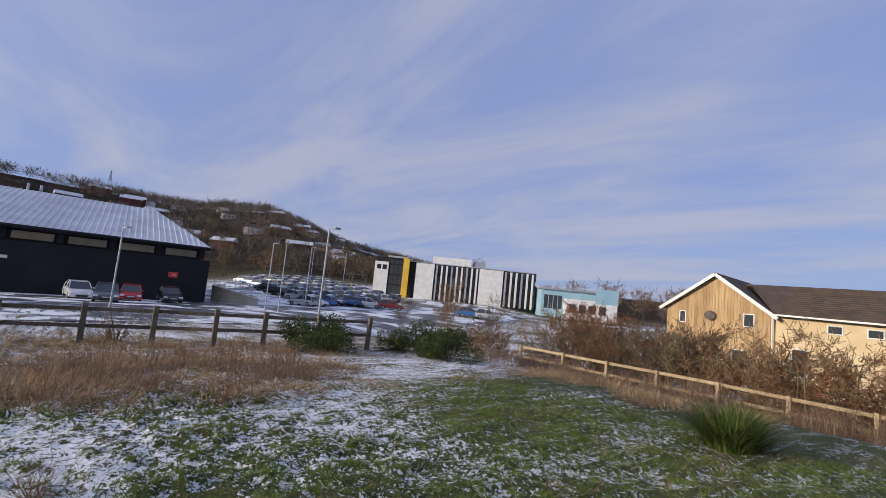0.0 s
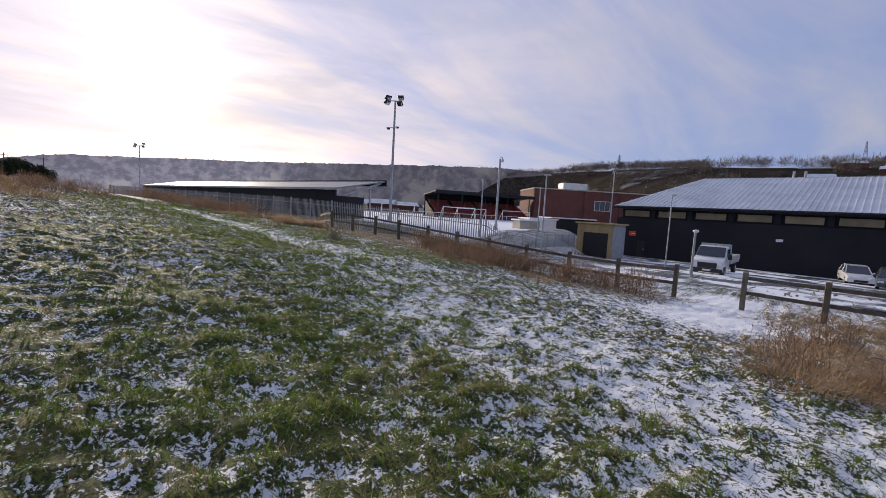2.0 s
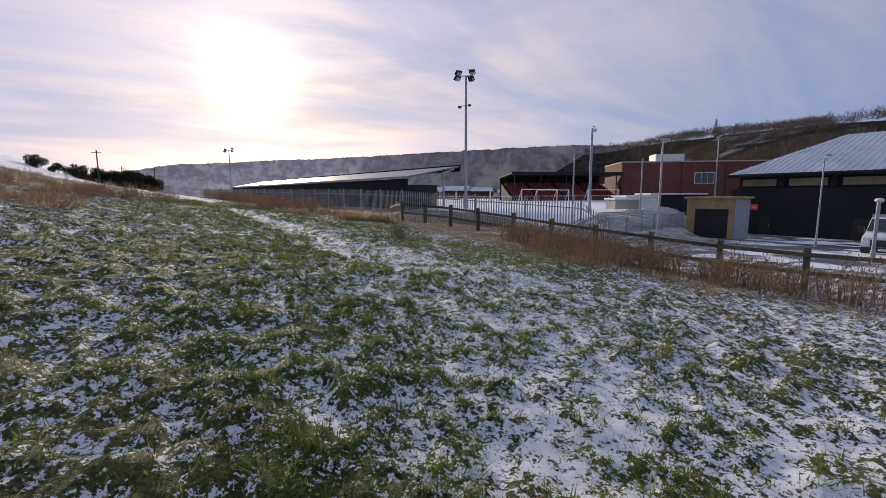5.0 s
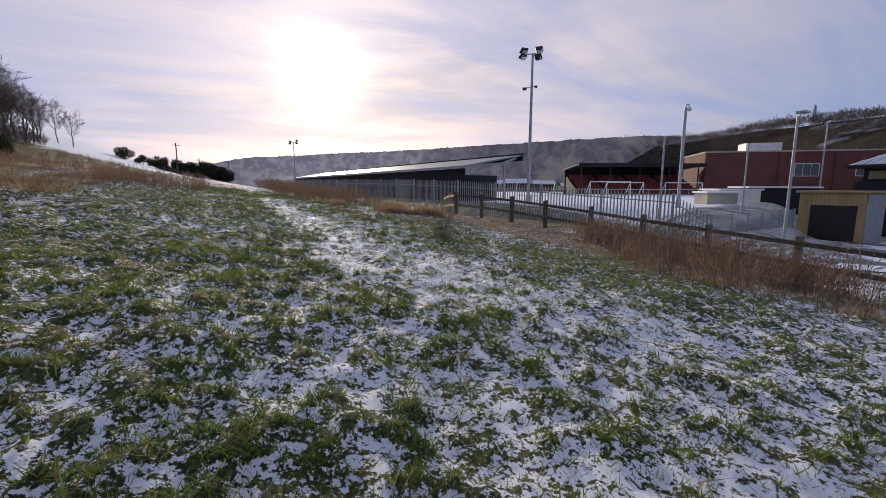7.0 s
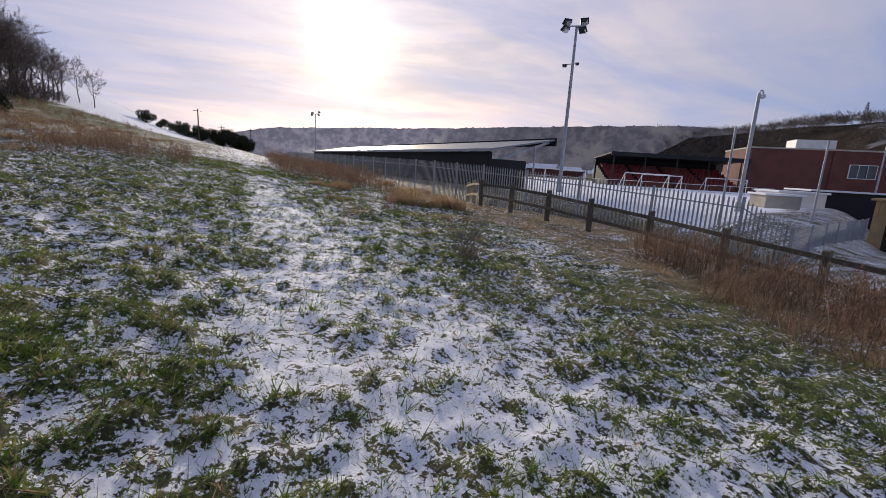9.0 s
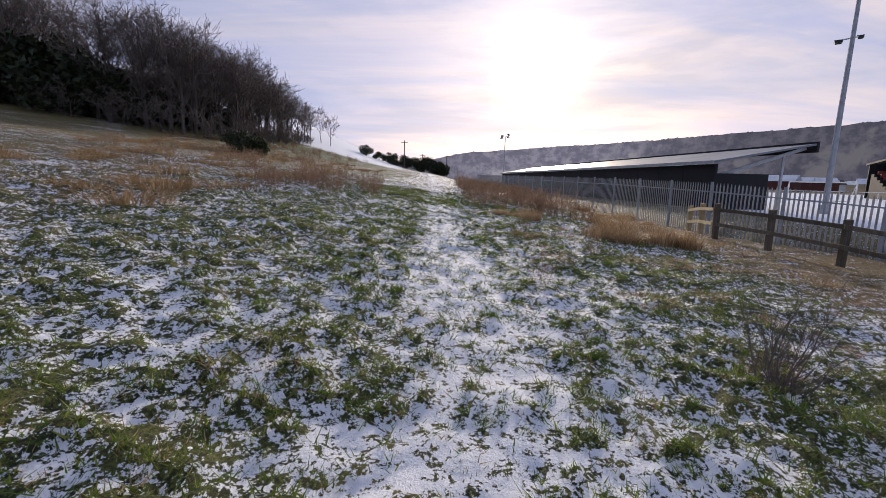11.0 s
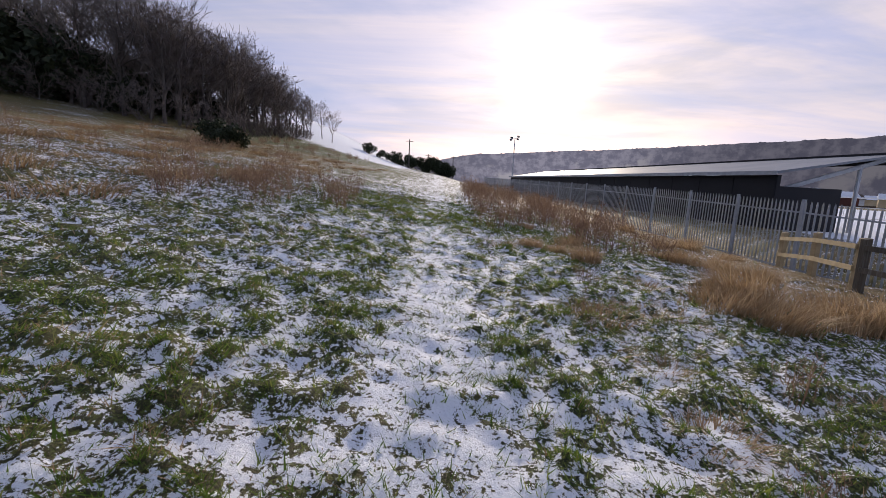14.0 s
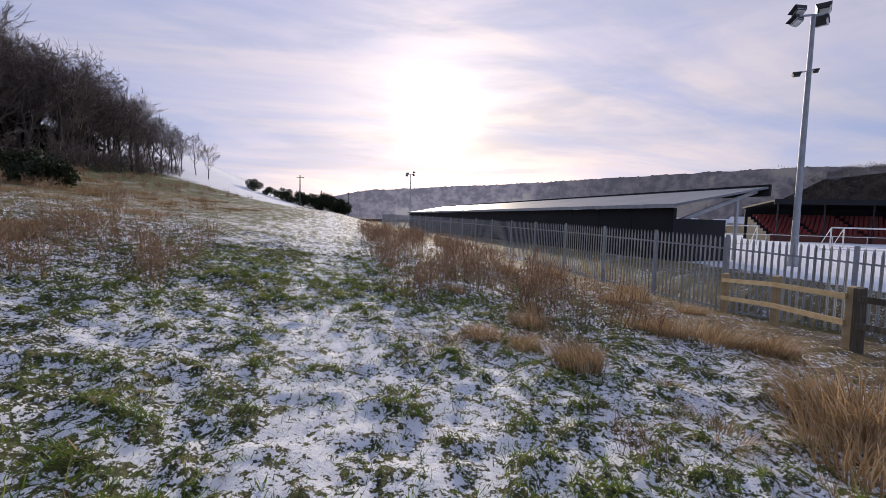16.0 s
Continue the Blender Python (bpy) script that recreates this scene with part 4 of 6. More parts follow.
put_shrubs([shrub("bare_sapling", 11, 26, 0.95, 0.5, 0.006, "bare many-stemmed sapling beside the footpath", material=M_TWIG)], [(9.78, 13.92, 1.0)])
put_shrubs([shrub("twiggy_bush", 12, 30, 1.3, 0.9, 0.008, "bare twiggy bush growing by the timber fence", material=M_TWIGBROWN)], [(15.8, -1.4, 1.0), (4.8, -0.4, 0.35), (7.4, -2.2, 0.5)])
stem_meshes = [proto("stem", *arcs(200 + i, 1, 0.02, 1.15, 0.9, 0.007, (0, 0), 6), 3, M_TWIGBROWN) for i in range(6)]
for i, (x, y, size) in enumerate([(12.9, 11.2, 1.0), (13.7, 10.2, 1.1), (12.4, 9.6, 0.8), (14.2, 12.1, 1.1), (13.2, 8.6, 0.9), (14.6, 9.2, 1.1), (14.9, 13.3, 1.0), (13.4, 12.4, 0.9), (12.2, 10.6, 0.7), (14.0, 7.9, 0.9), (15.3, 11.0, 1.1), (15.4, 8.2, 1.0)]):
    t = thing("bramble", pose(x, y, gz(x, y) + float(land_noise(np.array(x), np.array(y))) - 0.02), "arching bare bramble stems in rough grass", "bramble", "brambles")
    for k in range(13):
        ob = new("stem", stem_meshes[(i + k) % 6])
        ob.parent = t
        g = size * r2.uniform(0.7, 1.25)
        ob.matrix_basis = Matrix.LocRotScale((r2.uniform(-0.3, 0.3), r2.uniform(-0.3, 0.3), 0), Euler((0, 0, r2.uniform(0, 6.28))), (g, g, g * r2.uniform(0.7, 1.1)))
thicket = [crowned_tree("thicket_shrub", 20 + i, 2.6, 1.7, "leafless brown thicket shrub by the lower fence", "thicket shrubs", 0.02, 11, 0.035, 0.0085, M_TWIGBROWN, (M_TWIGBROWN, M_TWIGDARK, M_RUST)[i]) for i in range(3)]
spots = []
for k in range(84):
    x = -3 + k * 0.25 + r2.uniform(-0.4, 0.4)
    spots.append((x, -18.2 - r2.uniform(0, 9) - 0.05 * k, r2.uniform(0.95, 1.7)))
for k in range(14):
    spots.append((r2.uniform(14, 24), r2.uniform(-24, -15), r2.uniform(0.5, 0.9)))
put_shrubs(thicket, spots)
russet = crowned_tree("russet_shrub", 33, 3.6, 2.3, "rounded russet-twigged shrub standing before the houses", "russet shrubs", 0.05, 15, 0.05, 0.013, M_RUST, M_RUST)
put_shrubs([russet], [(19.5, -32, 1.3), (21.5, -34, 1.4), (17.5, -33, 1.2), (23, -36, 1.2)])
pale_birch = [crowned_tree("birch_sapling", 150 + i, 3.4, 0.9, "slender pale birch sapling without leaves", "birch saplings", 0.2, 8, 0.03, 0.005, None, M_TWIGBROWN) for i in range(2)]
plant(pale_birch, [(14.2, -12.5, 1.0), (15.2, -13.4, 1.1), (16.6, -14.2, 0.9), (13.5, -14.6, 1.0), (17.5, -12.3, 0.8)])
sedge = proto("sedge_tussock", *arcs(91, 1300, 0.3, 0.85, 0.85, 0.011), 3, M_SEDGE)
spread_things("sedge_tussock", [sedge], [(2.67, -7.7, 1.0)], "large arching green and yellow sedge tussock", "plant", "")
far_trees = [crowned_tree("distant_tree", 170 + i, 9.0, 4.0, "rounded leafless tree behind the buildings", "distant trees", 0.2, 13, 0.18, 0.022, None, M_TWIGBROWN) for i in range(3)]
plant(far_trees, [(92, -84, 1.0), (78, -106, 0.9), (74, -104, 1.0), (62, -112, 1.0), (58, -110, 1.15), (53, -113, 1.1), (104, -82, 0.9), (112, -76, 0.8), (44, -108, 0.8), (68, -116, .9), (38, -112, .8), (84, -98, .9), (50, -120, 1.2), (46, -122, 1.3), (56, -122, 1.2), (34, -118, 1.2), (30, -121, 1.3), (40, -124, 1.2), (96, -92, 1.4), (100, -88, 1.3), (26, -124, 1.3), (66, -122, 1.4), (72, -112, 1.3)])


spots = []
for k in range(80):
    az, rr = radians(r2.uniform(90, 132)), r2.uniform(118, 290)
    spots.append((4 + math.sin(az) * rr, 5 + math.cos(az) * rr, r2.uniform(0.7, 1.25)))
plant([crowned_tree("hillside_tree", 180 + i, 9.0, 4.2, "brown leafless tree on the hillside above the car park", "hillside trees", 0.15, 12, 0.18, 0.035, M_TWIGDARK, (M_TWIGBROWN, M_TWIGDARK)[i]) for i in range(2)], spots)


def ridge_woods():
    """Far woodland along the hills: many small bare crowns on short trunks."""
    r = np.random.default_rng(3)
    n = 9500
    az = np.radians(r.uniform(48, 140, n))
    R = np.interp(np.degrees(az), [-180, 0, 40, 70, 110, 180], [500, 640, 620, 420, 400, 500])
    low = np.where(np.degrees(az) > 80, 0.42, 0.5)
    rad = R * (low + (1.05 - low) * np.sqrt(r.uniform(0, 1, n)))
    x, y = 4 + np.sin(az) * rad, 5 + np.cos(az) * rad
    keep = fbm(x, y, 0.02, 3, 44) > 0.4
    x, y = x[keep], y[keep]
    n = len(x)
    z = terrain(x, y)
    per = 32
    size = r.uniform(3.5, 7.5, n) * (0.7 + 0.6 * fbm(x, y, 0.02, 2, 71))
    h = np.repeat(size, per)
    d = r.normal(size=(n * per, 3))
    d /= np.linalg.norm(d, axis=1)[:, None]
    c = np.stack([np.repeat(x, per), np.repeat(y, per), np.repeat(z, per) + h * 0.6], 1) + d * (h * 0.45)[:, None] * r.uniform(0.3, 1, (n * per, 1))
    e = d * 0.8 + r.normal(0, 0.35, d.shape) + [0, 0, 0.6]
    v, f = strip_faces(c, c + e * (h * 0.18)[:, None], r.uniform(0.06, 0.13, n * per))
    tagged(raw_mesh("distant_woodland", v, f, 4, M_FROST), "bare winter woodland covering the distant hills", "woodland", kind="stuff")


ridge_woods()


# ---- timber post and rail fences ----
def beam(bm, p, q, w, h):
    """A squared rail from p to q."""
    p, q = Vector(p), Vector(q)
    d = q - p
    m = Matrix.Translation((p + q) / 2) @ d.to_track_quat("X", "Z").to_matrix().to_4x4() @ Matrix.Diagonal((d.length, w, h, 1))
    bmesh.ops.create_cube(bm, size=1.0, matrix=m)
    return bm


def post_mesh(w, h):
    bm = one_box(-w / 2, -w / 2, -0.35, w / 2, w / 2, h, bevel=0.012)
    for v in bm.verts:
        if v.co.z > h - 0.03:
            v.co.z += 0.02 * (v.co.x / w)
    return bm


def rail_fence(name, line, label, material, rails=(0.95, 0.5), post_h=1.12, w=0.13, hidden=()):
    f = thing(name, pose(line[0][0], line[0][1], gz(*line[0])), label, "fence")
    inv = f.matrix_world.inverted()
    post = None
    for i, (x, y) in enumerate(line):
        if i in hidden:
            continue
        if post is None:
            post = part("post", post_mesh(w, post_h), material, f)
            ob = post
        else:
            ob = new("post", post.data)
            ob.parent = f
        ob.matrix_basis = inv @ pose(x, y, gz(x, y), 1.5 * math.sin(i * 3.1), 1.5 * math.cos(i * 2.3), 4 * math.sin(i))
    for i in range(len(line) - 1):
        (x0, y0), (x1, y1) = line[i], line[i + 1]
        for k, h in enumerate(rails):
            a, b = 0.012 * math.sin(i * 5 + k), 0.012 * math.sin(i * 5 + 5 + k)
            off = Vector((y1 - y0, x0 - x1, 0)).normalized() * -(w / 2 + 0.021)
            bm = beam(bmesh.new(), Vector((x0, y0, gz(x0, y0) + h + a)) + off, Vector((x1, y1, gz(x1, y1) + h + b)) + off, 0.04, 0.1)
            bm.transform(inv)
            part("rail", bm, material, f)
    return f


WEST = [(17.05, 4.8), (17.05, 6.7), (17.05, 8.6), (17.2, 10.65), (17.25, 12.65), (17.2, 14.6), (17.3, 16.7), (17.05, 18.7), (16.75, 20.4), (16.4, 22.1), (16.03, 23.7)]
rail_fence("timber_fence", WEST, "weathered grey-brown post and rail timber fence", M_TIMBER)
rail_fence("timber_fence_end", [(16.12, 23.88), (16.85, 25.65), (17.6, 27.5)], "end bay of newer pale timber post and rail fence", M_PALETIMBER)
rail_fence("car_park_fence", [(16.56, 2.86), (16.1, 1.05), (15.71, -0.64), (15.22, -2.2), (14.6, -3.65), (14.28, -4.96), (14.0, -6.6), (13.7, -8.3)], "weathered brown post and rail fence beside the car park", M_TIMBER)
LOWER = [(12.9, -15.7), (10.92, -15.91), (9.1, -16.1), (7.3, -16.28), (5.5, -16.46), (3.7, -16.65), (1.9, -16.8), (0.1, -17.0), (-1.7, -17.2), (-3.5, -17.4)]
rail_fence("lower_fence", LOWER, "sunlit pale timber fence above the houses", M_PALETIMBER, rails=(0.98, 0.55), post_h=1.06, w=0.1)


# ---- palisade fence ----
def palisade():
    line = [(17.0, 96.0), (17.6, 60.0), (18.75, 37.2), (19.4, 29.1), (21.2, 23.6), (24.0, 18.0), (23.9, 16.2), (33.0, 18.4), (42.6, 20.6)]
    f = thing("palisade_fence", pose(19.4, 29.1, gz(19.4, 29.1)), "galvanised steel palisade security fence with pointed pales", "fence")
    inv = f.matrix_world.inverted()

    tops = [2.75, 2.3, 2.0, 1.8, 1.5, 1.1, 0.22, 0.1, -0.05]

    # one pale: shallow W section with a split, pointed head
    prof = [(-0.034, 0.0), (-0.017, 0.012), (0.0, 0.0), (0.017, 0.012), (0.034, 0.0)]
    bm = bmesh.new()
    rows = []
    for z in (-0.75, 1.86):
        rows.append([bm.verts.new((x, y, z)) for x, y in prof])
    tips = [bm.verts.new((x * 0.75, y, z)) for (x, y), z in zip(prof, (1.9, 1.99, 1.92, 1.99, 1.9))]
    rows.append(tips)
    for a, b in zip(rows, rows[1:]):
        for i in range(4):
            bm.faces.new((a[i], a[i + 1], b[i + 1], b[i]))
    bmesh.ops.solidify(bm, geom=bm.faces[:], thickness=0.004)
    pale = bpy.data.meshes.new("pale")
    bm.to_mesh(pale)
    bm.free()
    pale.materials.append(M_GALV)
    pv = np.array([v.co[:] for v in pale.vertices])
    pf = [tuple(p.vertices) for p in pale.polygons]
    post = bpy.data.meshes.new("post")
    bm = one_box(-0.05, -0.03, -1.0, 0.05, 0.03, 2.02)
    bm.to_mesh(post)
    bm.free()
    post.materials.append(M_GALV)
    rest_v, rest_f, count = [], [], 0
    carry = 0.0
    post_at = 0.0
    for (x0, y0), (x1, y1), t0, t1 in zip(line, line[1:], tops, tops[1:]):
        length = math.hypot(x1 - x0, y1 - y0)
        ang = math.atan2(y1 - y0, x1 - x0)
        u = (x1 - x0) / length, (y1 - y0) / length
        n = max(1, round(length / 2.75))

        def foot(px, py):
            return t0 - 2.0 + (t1 - t0) * math.hypot(px - x0, py - y0) / length

        for k in range(n + 1):
            x, y = x0 + u[0] * length * k / n, y0 + u[1] * length * k / n
            ob = new("post", post)
            ob.parent = f
            ob.matrix_basis = inv @ Matrix.Translation((x, y, foot(x, y))) @ Matrix.Rotation(ang, 4, "Z")
            if k < n:
                xb, yb = x0 + u[0] * length * (k + 1) / n, y0 + u[1] * length * (k + 1) / n
                for h in (-0.25, 1.6):
                    bm = beam(bmesh.new(), (x, y, foot(x, y) + h), (xb, yb, foot(xb, yb) + h), 0.006, 0.05)
                    bm.transform(inv @ Matrix.Translation((-u[1] * 0.035, u[0] * 0.035, 0)))
                    part("rail", bm, M_GALV, f)
        s = carry
        while s < length:
            x, y = x0 + u[0] * s, y0 + u[1] * s
            m = Matrix.Translation((x - u[1] * 0.05, y + u[0] * 0.05, foot(x, y))) @ Matrix.Rotation(ang + math.pi, 4, "Z")
            if 16.0 < y < 49.0 and x < 25 and count < 300:
                ob = new("pale", pale)
                ob.parent = f
                ob.matrix_basis = inv @ m
                count += 1
            else:
                k = sum(len(a) for a in rest_v)
                mm = np.array(inv @ m)
                rest_v.append(pv @ mm[:3, :3].T + mm[:3, 3])
                rest_f += [tuple(i + k for i in q) for q in pf]
            s += 0.158
        carry = s - length
    me = bpy.data.meshes.new("far_pales")
    me.from_pydata(np.concatenate(rest_v).tolist(), [], rest_f)
    me.materials.append(M_GALV)
    ob = tagged(new("far_pales", me), kind="stuff")
    ob.parent = f


palisade()


# ---- poles and lamps ----
def pole(name, x, y, top, r0, r1, label, category="lamp post", material=None):
    g = gz(x, y)
    t = thing(name, pose(x, y, g), label, category)
    bm = rod(bmesh.new(), (0, 0, -0.2), (0, 0, top - g), r0, r1, 12)
    part("pole", bm, material or M_GALV, t, smooth=False)
    part("base_collar", rod(bmesh.new(), (0, 0, -0.1), (0, 0, 0.5), r0 * 1.5, r0 * 1.4, 12), material or M_GALV, t)
    return t, top - g


def flood_head(bm, c, yaw, tilt, w=0.62, h=0.5, d=0.24):
    m = Matrix.Translation(c) @ Matrix.Rotation(yaw, 4, "Z") @ Matrix.Rotation(tilt, 4, "X")
    got = bmesh.ops.create_cube(bm, size=1.0, matrix=m @ Matrix.Diagonal((w, d, h, 1)))
    mid = m.translation
    for v in got["verts"]:
        loc = m.inverted() @ v.co
        if loc.y > 0:
            v.co = m @ Vector((loc.x * 0.7, loc.y, loc.z * 0.6))
    return bm


def floodlight_mast(x, y, top, label, lower=9.5):
    t, h = pole("floodlight_mast", x, y, top, 0.16, 0.09, label, "floodlight")
    for dx, dz, yaw in ((-0.75, 0.15, 0.4), (-0.85, -0.3, 0.6), (0.8, 0.5, -0.4), (0.7, -0.1, -0.6)):
        lamp = part("lamp_head", flood_head(bmesh.new(), (dx, 0.15, h + dz), yaw + 2.6, -0.9), M_BLACK, t)
        part("lens", flood_head(bmesh.new(), (dx, 0.1, h + dz - 0.1), yaw + 2.6, -0.9, 0.5, 0.4, 0.05), M_LAMPGLASS, lamp)
    bm = beam(bmesh.new(), (-0.9, 0, h - 0.15), (0.85, 0, h + 0.2), 0.08, 0.08)
    part("crossarm", bm, M_GALV, t)
    if lower:
        k = lower - gz(x, y)
        part("bracket", beam(bmesh.new(), (-0.7, 0, k - 0.1), (0.3, 0, k + 0.12), 0.06, 0.06), M_GALV, t)
        part("side_lamp", flood_head(bmesh.new(), (-0.75, 0, k - 0.2), 2.4, -1.2, 0.36, 0.26, 0.14), M_BLACK, t)
        part("side_lamp", flood_head(bmesh.new(), (0.42, 0, k + 0.1), 2.4, -1.2, 0.3, 0.2, 0.14), M_BLACK, t)
    return t


floodlight_mast(29.75, 34.55, 12.1, "tall galvanised floodlight mast with four lamp heads")
floodlight_mast(26.2, 118.6, 12.3, "distant floodlight mast at the end of the pitch", 0)
floodlight_mast(100, 39.6, 12.6, "slim floodlight mast before the red brick building", 0)
t, h = pole("camera_pole", 29.7, 21.3, 5.9, 0.1, 0.075, "galvanised pole with a curved head and security camera", "camera pole")
bm = bmesh.new()
for k in range(6):
    a0, a1 = math.pi * k / 6, math.pi * (k + 1) / 6
    rod(bm, (0.16 - 0.16 * math.cos(a0), 0, h + 0.16 * math.sin(a0)), (0.16 - 0.16 * math.cos(a1), 0, h + 0.16 * math.sin(a1)), 0.03, 0.03, 6)
part("swan_neck", bm, M_GALV, t)
bm = bmesh.new()
bmesh.ops.create_uvsphere(bm, u_segments=12, v_segments=8, radius=0.13, matrix=Matrix.Translation((0.32, 0, h - 0.1)))
part("dome_camera", bm, M_WHITE, t, "white dome camera", True)
POLES = [(39.2, 11.0, 3.75), (31.3, -1.95, 3.2), (20.8, -9.65, 3.98), (23.1, 13.3, 3.74), (42, -14, 4.2), (43, -15.6, 4.4), (52, -22, 5), (66, -34, 6), (70, -30, 6), (60, -42, 6)]
for i, (x, y, z) in enumerate(POLES):
    t, h = pole("street_lamp", x, y, z, 0.055, 0.038, "slim galvanised street lamp with a flat head", "street lamp")
    tagged(t, group="street lamps")
    part("lamp_arm", beam(bmesh.new(), (0, 0, h), (-0.25, -0.2, h + 0.06), 0.04, 0.04), M_GALV, t)
    part("lamp_head", one_box(-0.5, -0.4, h + 0.02, -0.16, -0.1, h + 0.1, bevel=0.02), M_GALV, t)
for x, y, z in ((25.6, 19.7, 3.9), (33.9, 19.9, 4.0)):
    t, h = pole("net_post", x, y, z, 0.05, 0.045, "plain thin galvanised post beside the pitch", "post")
t, h = pole("leaning_post", 30.8, 7.3, 1.15, 0.07, 0.07, "leaning grey post with a round lamp at its top", "lamp post")
bm = bmesh.new()
bmesh.ops.create_uvsphere(bm, u_segments=12, v_segments=8, radius=0.17, matrix=Matrix.Translation((0.05, 0, h)) @ Matrix.Diagonal((1.2, 1, 0.6, 1)))
part("lamp_bowl", bm, M_WHITE, t, smooth=True)
for x, y, z in ((1.0, 126, 11.5), (14.1, 171, 10.4), (5.5, 150, 9.5)):
    t, h = pole("telegraph_pole", x, y, z, 0.16, 0.11, "dark wooden telegraph pole with a short crossarm", "telegraph pole", M_BARK)
    part("crossarm", beam(bmesh.new(), (-0.9, 0, h - 0.5), (0.9, 0, h - 0.5), 0.12, 0.12), M_BARK, t)


def pylon(x, y, height):
    g = gz(x, y)
    t = thing("electricity_pylon", pose(x, y, g - 0.5), "lattice steel electricity pylon on the wooded ridge", "pylon")
    w = height * 0.09
    bm = bmesh.new()
    for sx, sy in ((1, 1), (1, -1), (-1, -1), (-1, 1)):
        rod(bm, (sx * w, sy * w, 0), (sx * w * 0.12, sy * w * 0.12, height), 0.22, 0.15, 4)
    for k in range(7):
        z0, z1 = height * k / 7, height * (k + 1) / 7
        a, b = w * (1 - 0.88 * k / 7), w * (1 - 0.88 * (k + 1) / 7)
        for s in (1, -1):
            rod(bm, (s * a, -s * a, z0), (s * b, s * b, z1), 0.12, 0.12, 3)
            rod(bm, (-a * s, s * a, z0), (b * s, s * b, z1), 0.12, 0.12, 3)
    part("tower", bm, M_GALV, t)
    for z, l in ((0.7, 0.26), (0.82, 0.2), (0.93, 0.14)):
        part("crossarm", beam(bmesh.new(), (-height * l, 0, height * z), (height * l, 0, height * z), 0.5, 0.4), M_GALV, t)


for az, el_top in ((91.2, 8.9), (69, 7.9)):
    R = 425
    x, y = 1.1 + math.sin(radians(az)) * R, 0.6 + math.cos(radians(az)) * R
    pylon(x, y, max(14.0, R * math.tan(radians(el_top)) + 1.5 - gz(x, y)))


# ---- sports hall ----
def sports_hall():
    a, b = Vector((57.3, -11.0, 0)), Vector((59.2, 22.3, 0))
    length = (b - a).length
    ang = math.atan2(b.y - a.y, b.x - a.x)
    base, eave, ridge, depth = -2.95, 3.55, 8.5, 31.0
    t = thing("sports_hall", Matrix.Translation((a.x, a.y, base)) @ Matrix.Rotation(ang, 4, "Z"), "dark clad sports hall with clerestory windows and frosted metal roof", "building")
    h = eave - base
    # local x runs along the front, local y is negative towards the back
    part("wall", one_box(0, 0, -0.5, length, -depth, h * 0.78), M_DARKCLAD, t)
    part("plinth", one_box(-0.9, 0.35, -0.5, length + 0.3, 0.03, h * 0.765, bevel=0.02), M_DARKCLAD, t)
    part("upper_wall", one_box(0.15, -0.25, h * 0.78, length - 0.15, -depth + 0.25, h - 0.05), M_DARKCLAD, t)
    part("fascia", one_box(-0.75, 0.75, h - 0.32, length + 0.75, -depth - 0.75, h), M_DARKCLAD, t)
    n = 8
    bay = length / n
    for k in range(n):
        x0 = k * bay + 0.55
        win = part("window", one_box(x0 - 0.06, -0.2, h * 0.795, x0 + bay - 1.04, -0.14, h * 0.925), M_DARKCLAD, t)
        part("pane", one_box(x0, -0.135, h * 0.803, x0 + bay - 1.1, -0.11, h * 0.917), M_CLERE, win)
        part("column", one_box(k * bay - 0.22, 0.1, h * 0.78, k * bay + 0.3, -0.24, h - 0.33), M_DARKCLAD, t)
    # roof: hipped, with standing seams
    e = 0.75
    rx0, rx1, ry = 4.6, length - 5.2, -depth / 2
    rz = ridge - base
    bm = bmesh.new()
    c = [bm.verts.new(v) for v in ((-e, e, h), (length + e, e, h), (length + e, -depth - e, h), (-e, -depth - e, h), (rx0, ry, rz), (rx1, ry, rz))]
    for q in ((0, 1, 5, 4), (1, 2, 5), (2, 3, 4, 5), (3, 0, 4), (0, 3, 2, 1)):
        bm.faces.new([c[i] for i in q])
    bmesh.ops.recalc_face_normals(bm, faces=bm.faces)
    roof = part("roof", bm, M_METALROOF, t, "frosted grey standing-seam metal roof")
    nseam = 62
    for k in range(nseam + 1):
        x = -e + (length + 2 * e) * k / nseam
        if x < rx0:
            f = (x + e) / (rx0 + e)
        elif x > rx1:
            f = (length + e - x) / (length + e - rx1)
        else:
            f = 1.0
        if f < 0.04:
            continue
        q = (x, e + (ry - e) * f, h + (rz - h) * f)
        part("seam", beam(bmesh.new(), (x, e + 0.04, h + 0.03), (q[0], q[1], q[2] + 0.03), 0.07, 0.09), M_SEAM, roof)
    part("gutter", one_box(-e, e + 0.1, h - 0.14, length + e, e, h + 0.02), M_BLACK, t)
    for x in (rx0 + 12, rx0 + 13.2):
        part("flue", rod(bmesh.new(), (x, ry, rz - 0.2), (x, ry, rz + 0.8), 0.14, 0.14, 8), M_GALV, t)
    for x, z in ((2.6, 0.46), (length - 1.9, 0.46)):
        sg = part("sign", one_box(x - 0.45, 0.36, h * z - 0.3, x + 0.45, 0.385, h * z + 0.3, bevel=0.008), M_PITCHLINE, t, "small red wall sign")
        part("lettering", one_box(x - 0.3, 0.386, h * z - 0.04, x + 0.1, 0.392, h * z + 0.04), M_WHITE, sg)
    part("vent", one_box(length * 0.48, 0.36, h * 0.5, length * 0.48 + 0.6, 0.42, h * 0.5 + 0.28, bevel=0.01), M_WHITE, t)
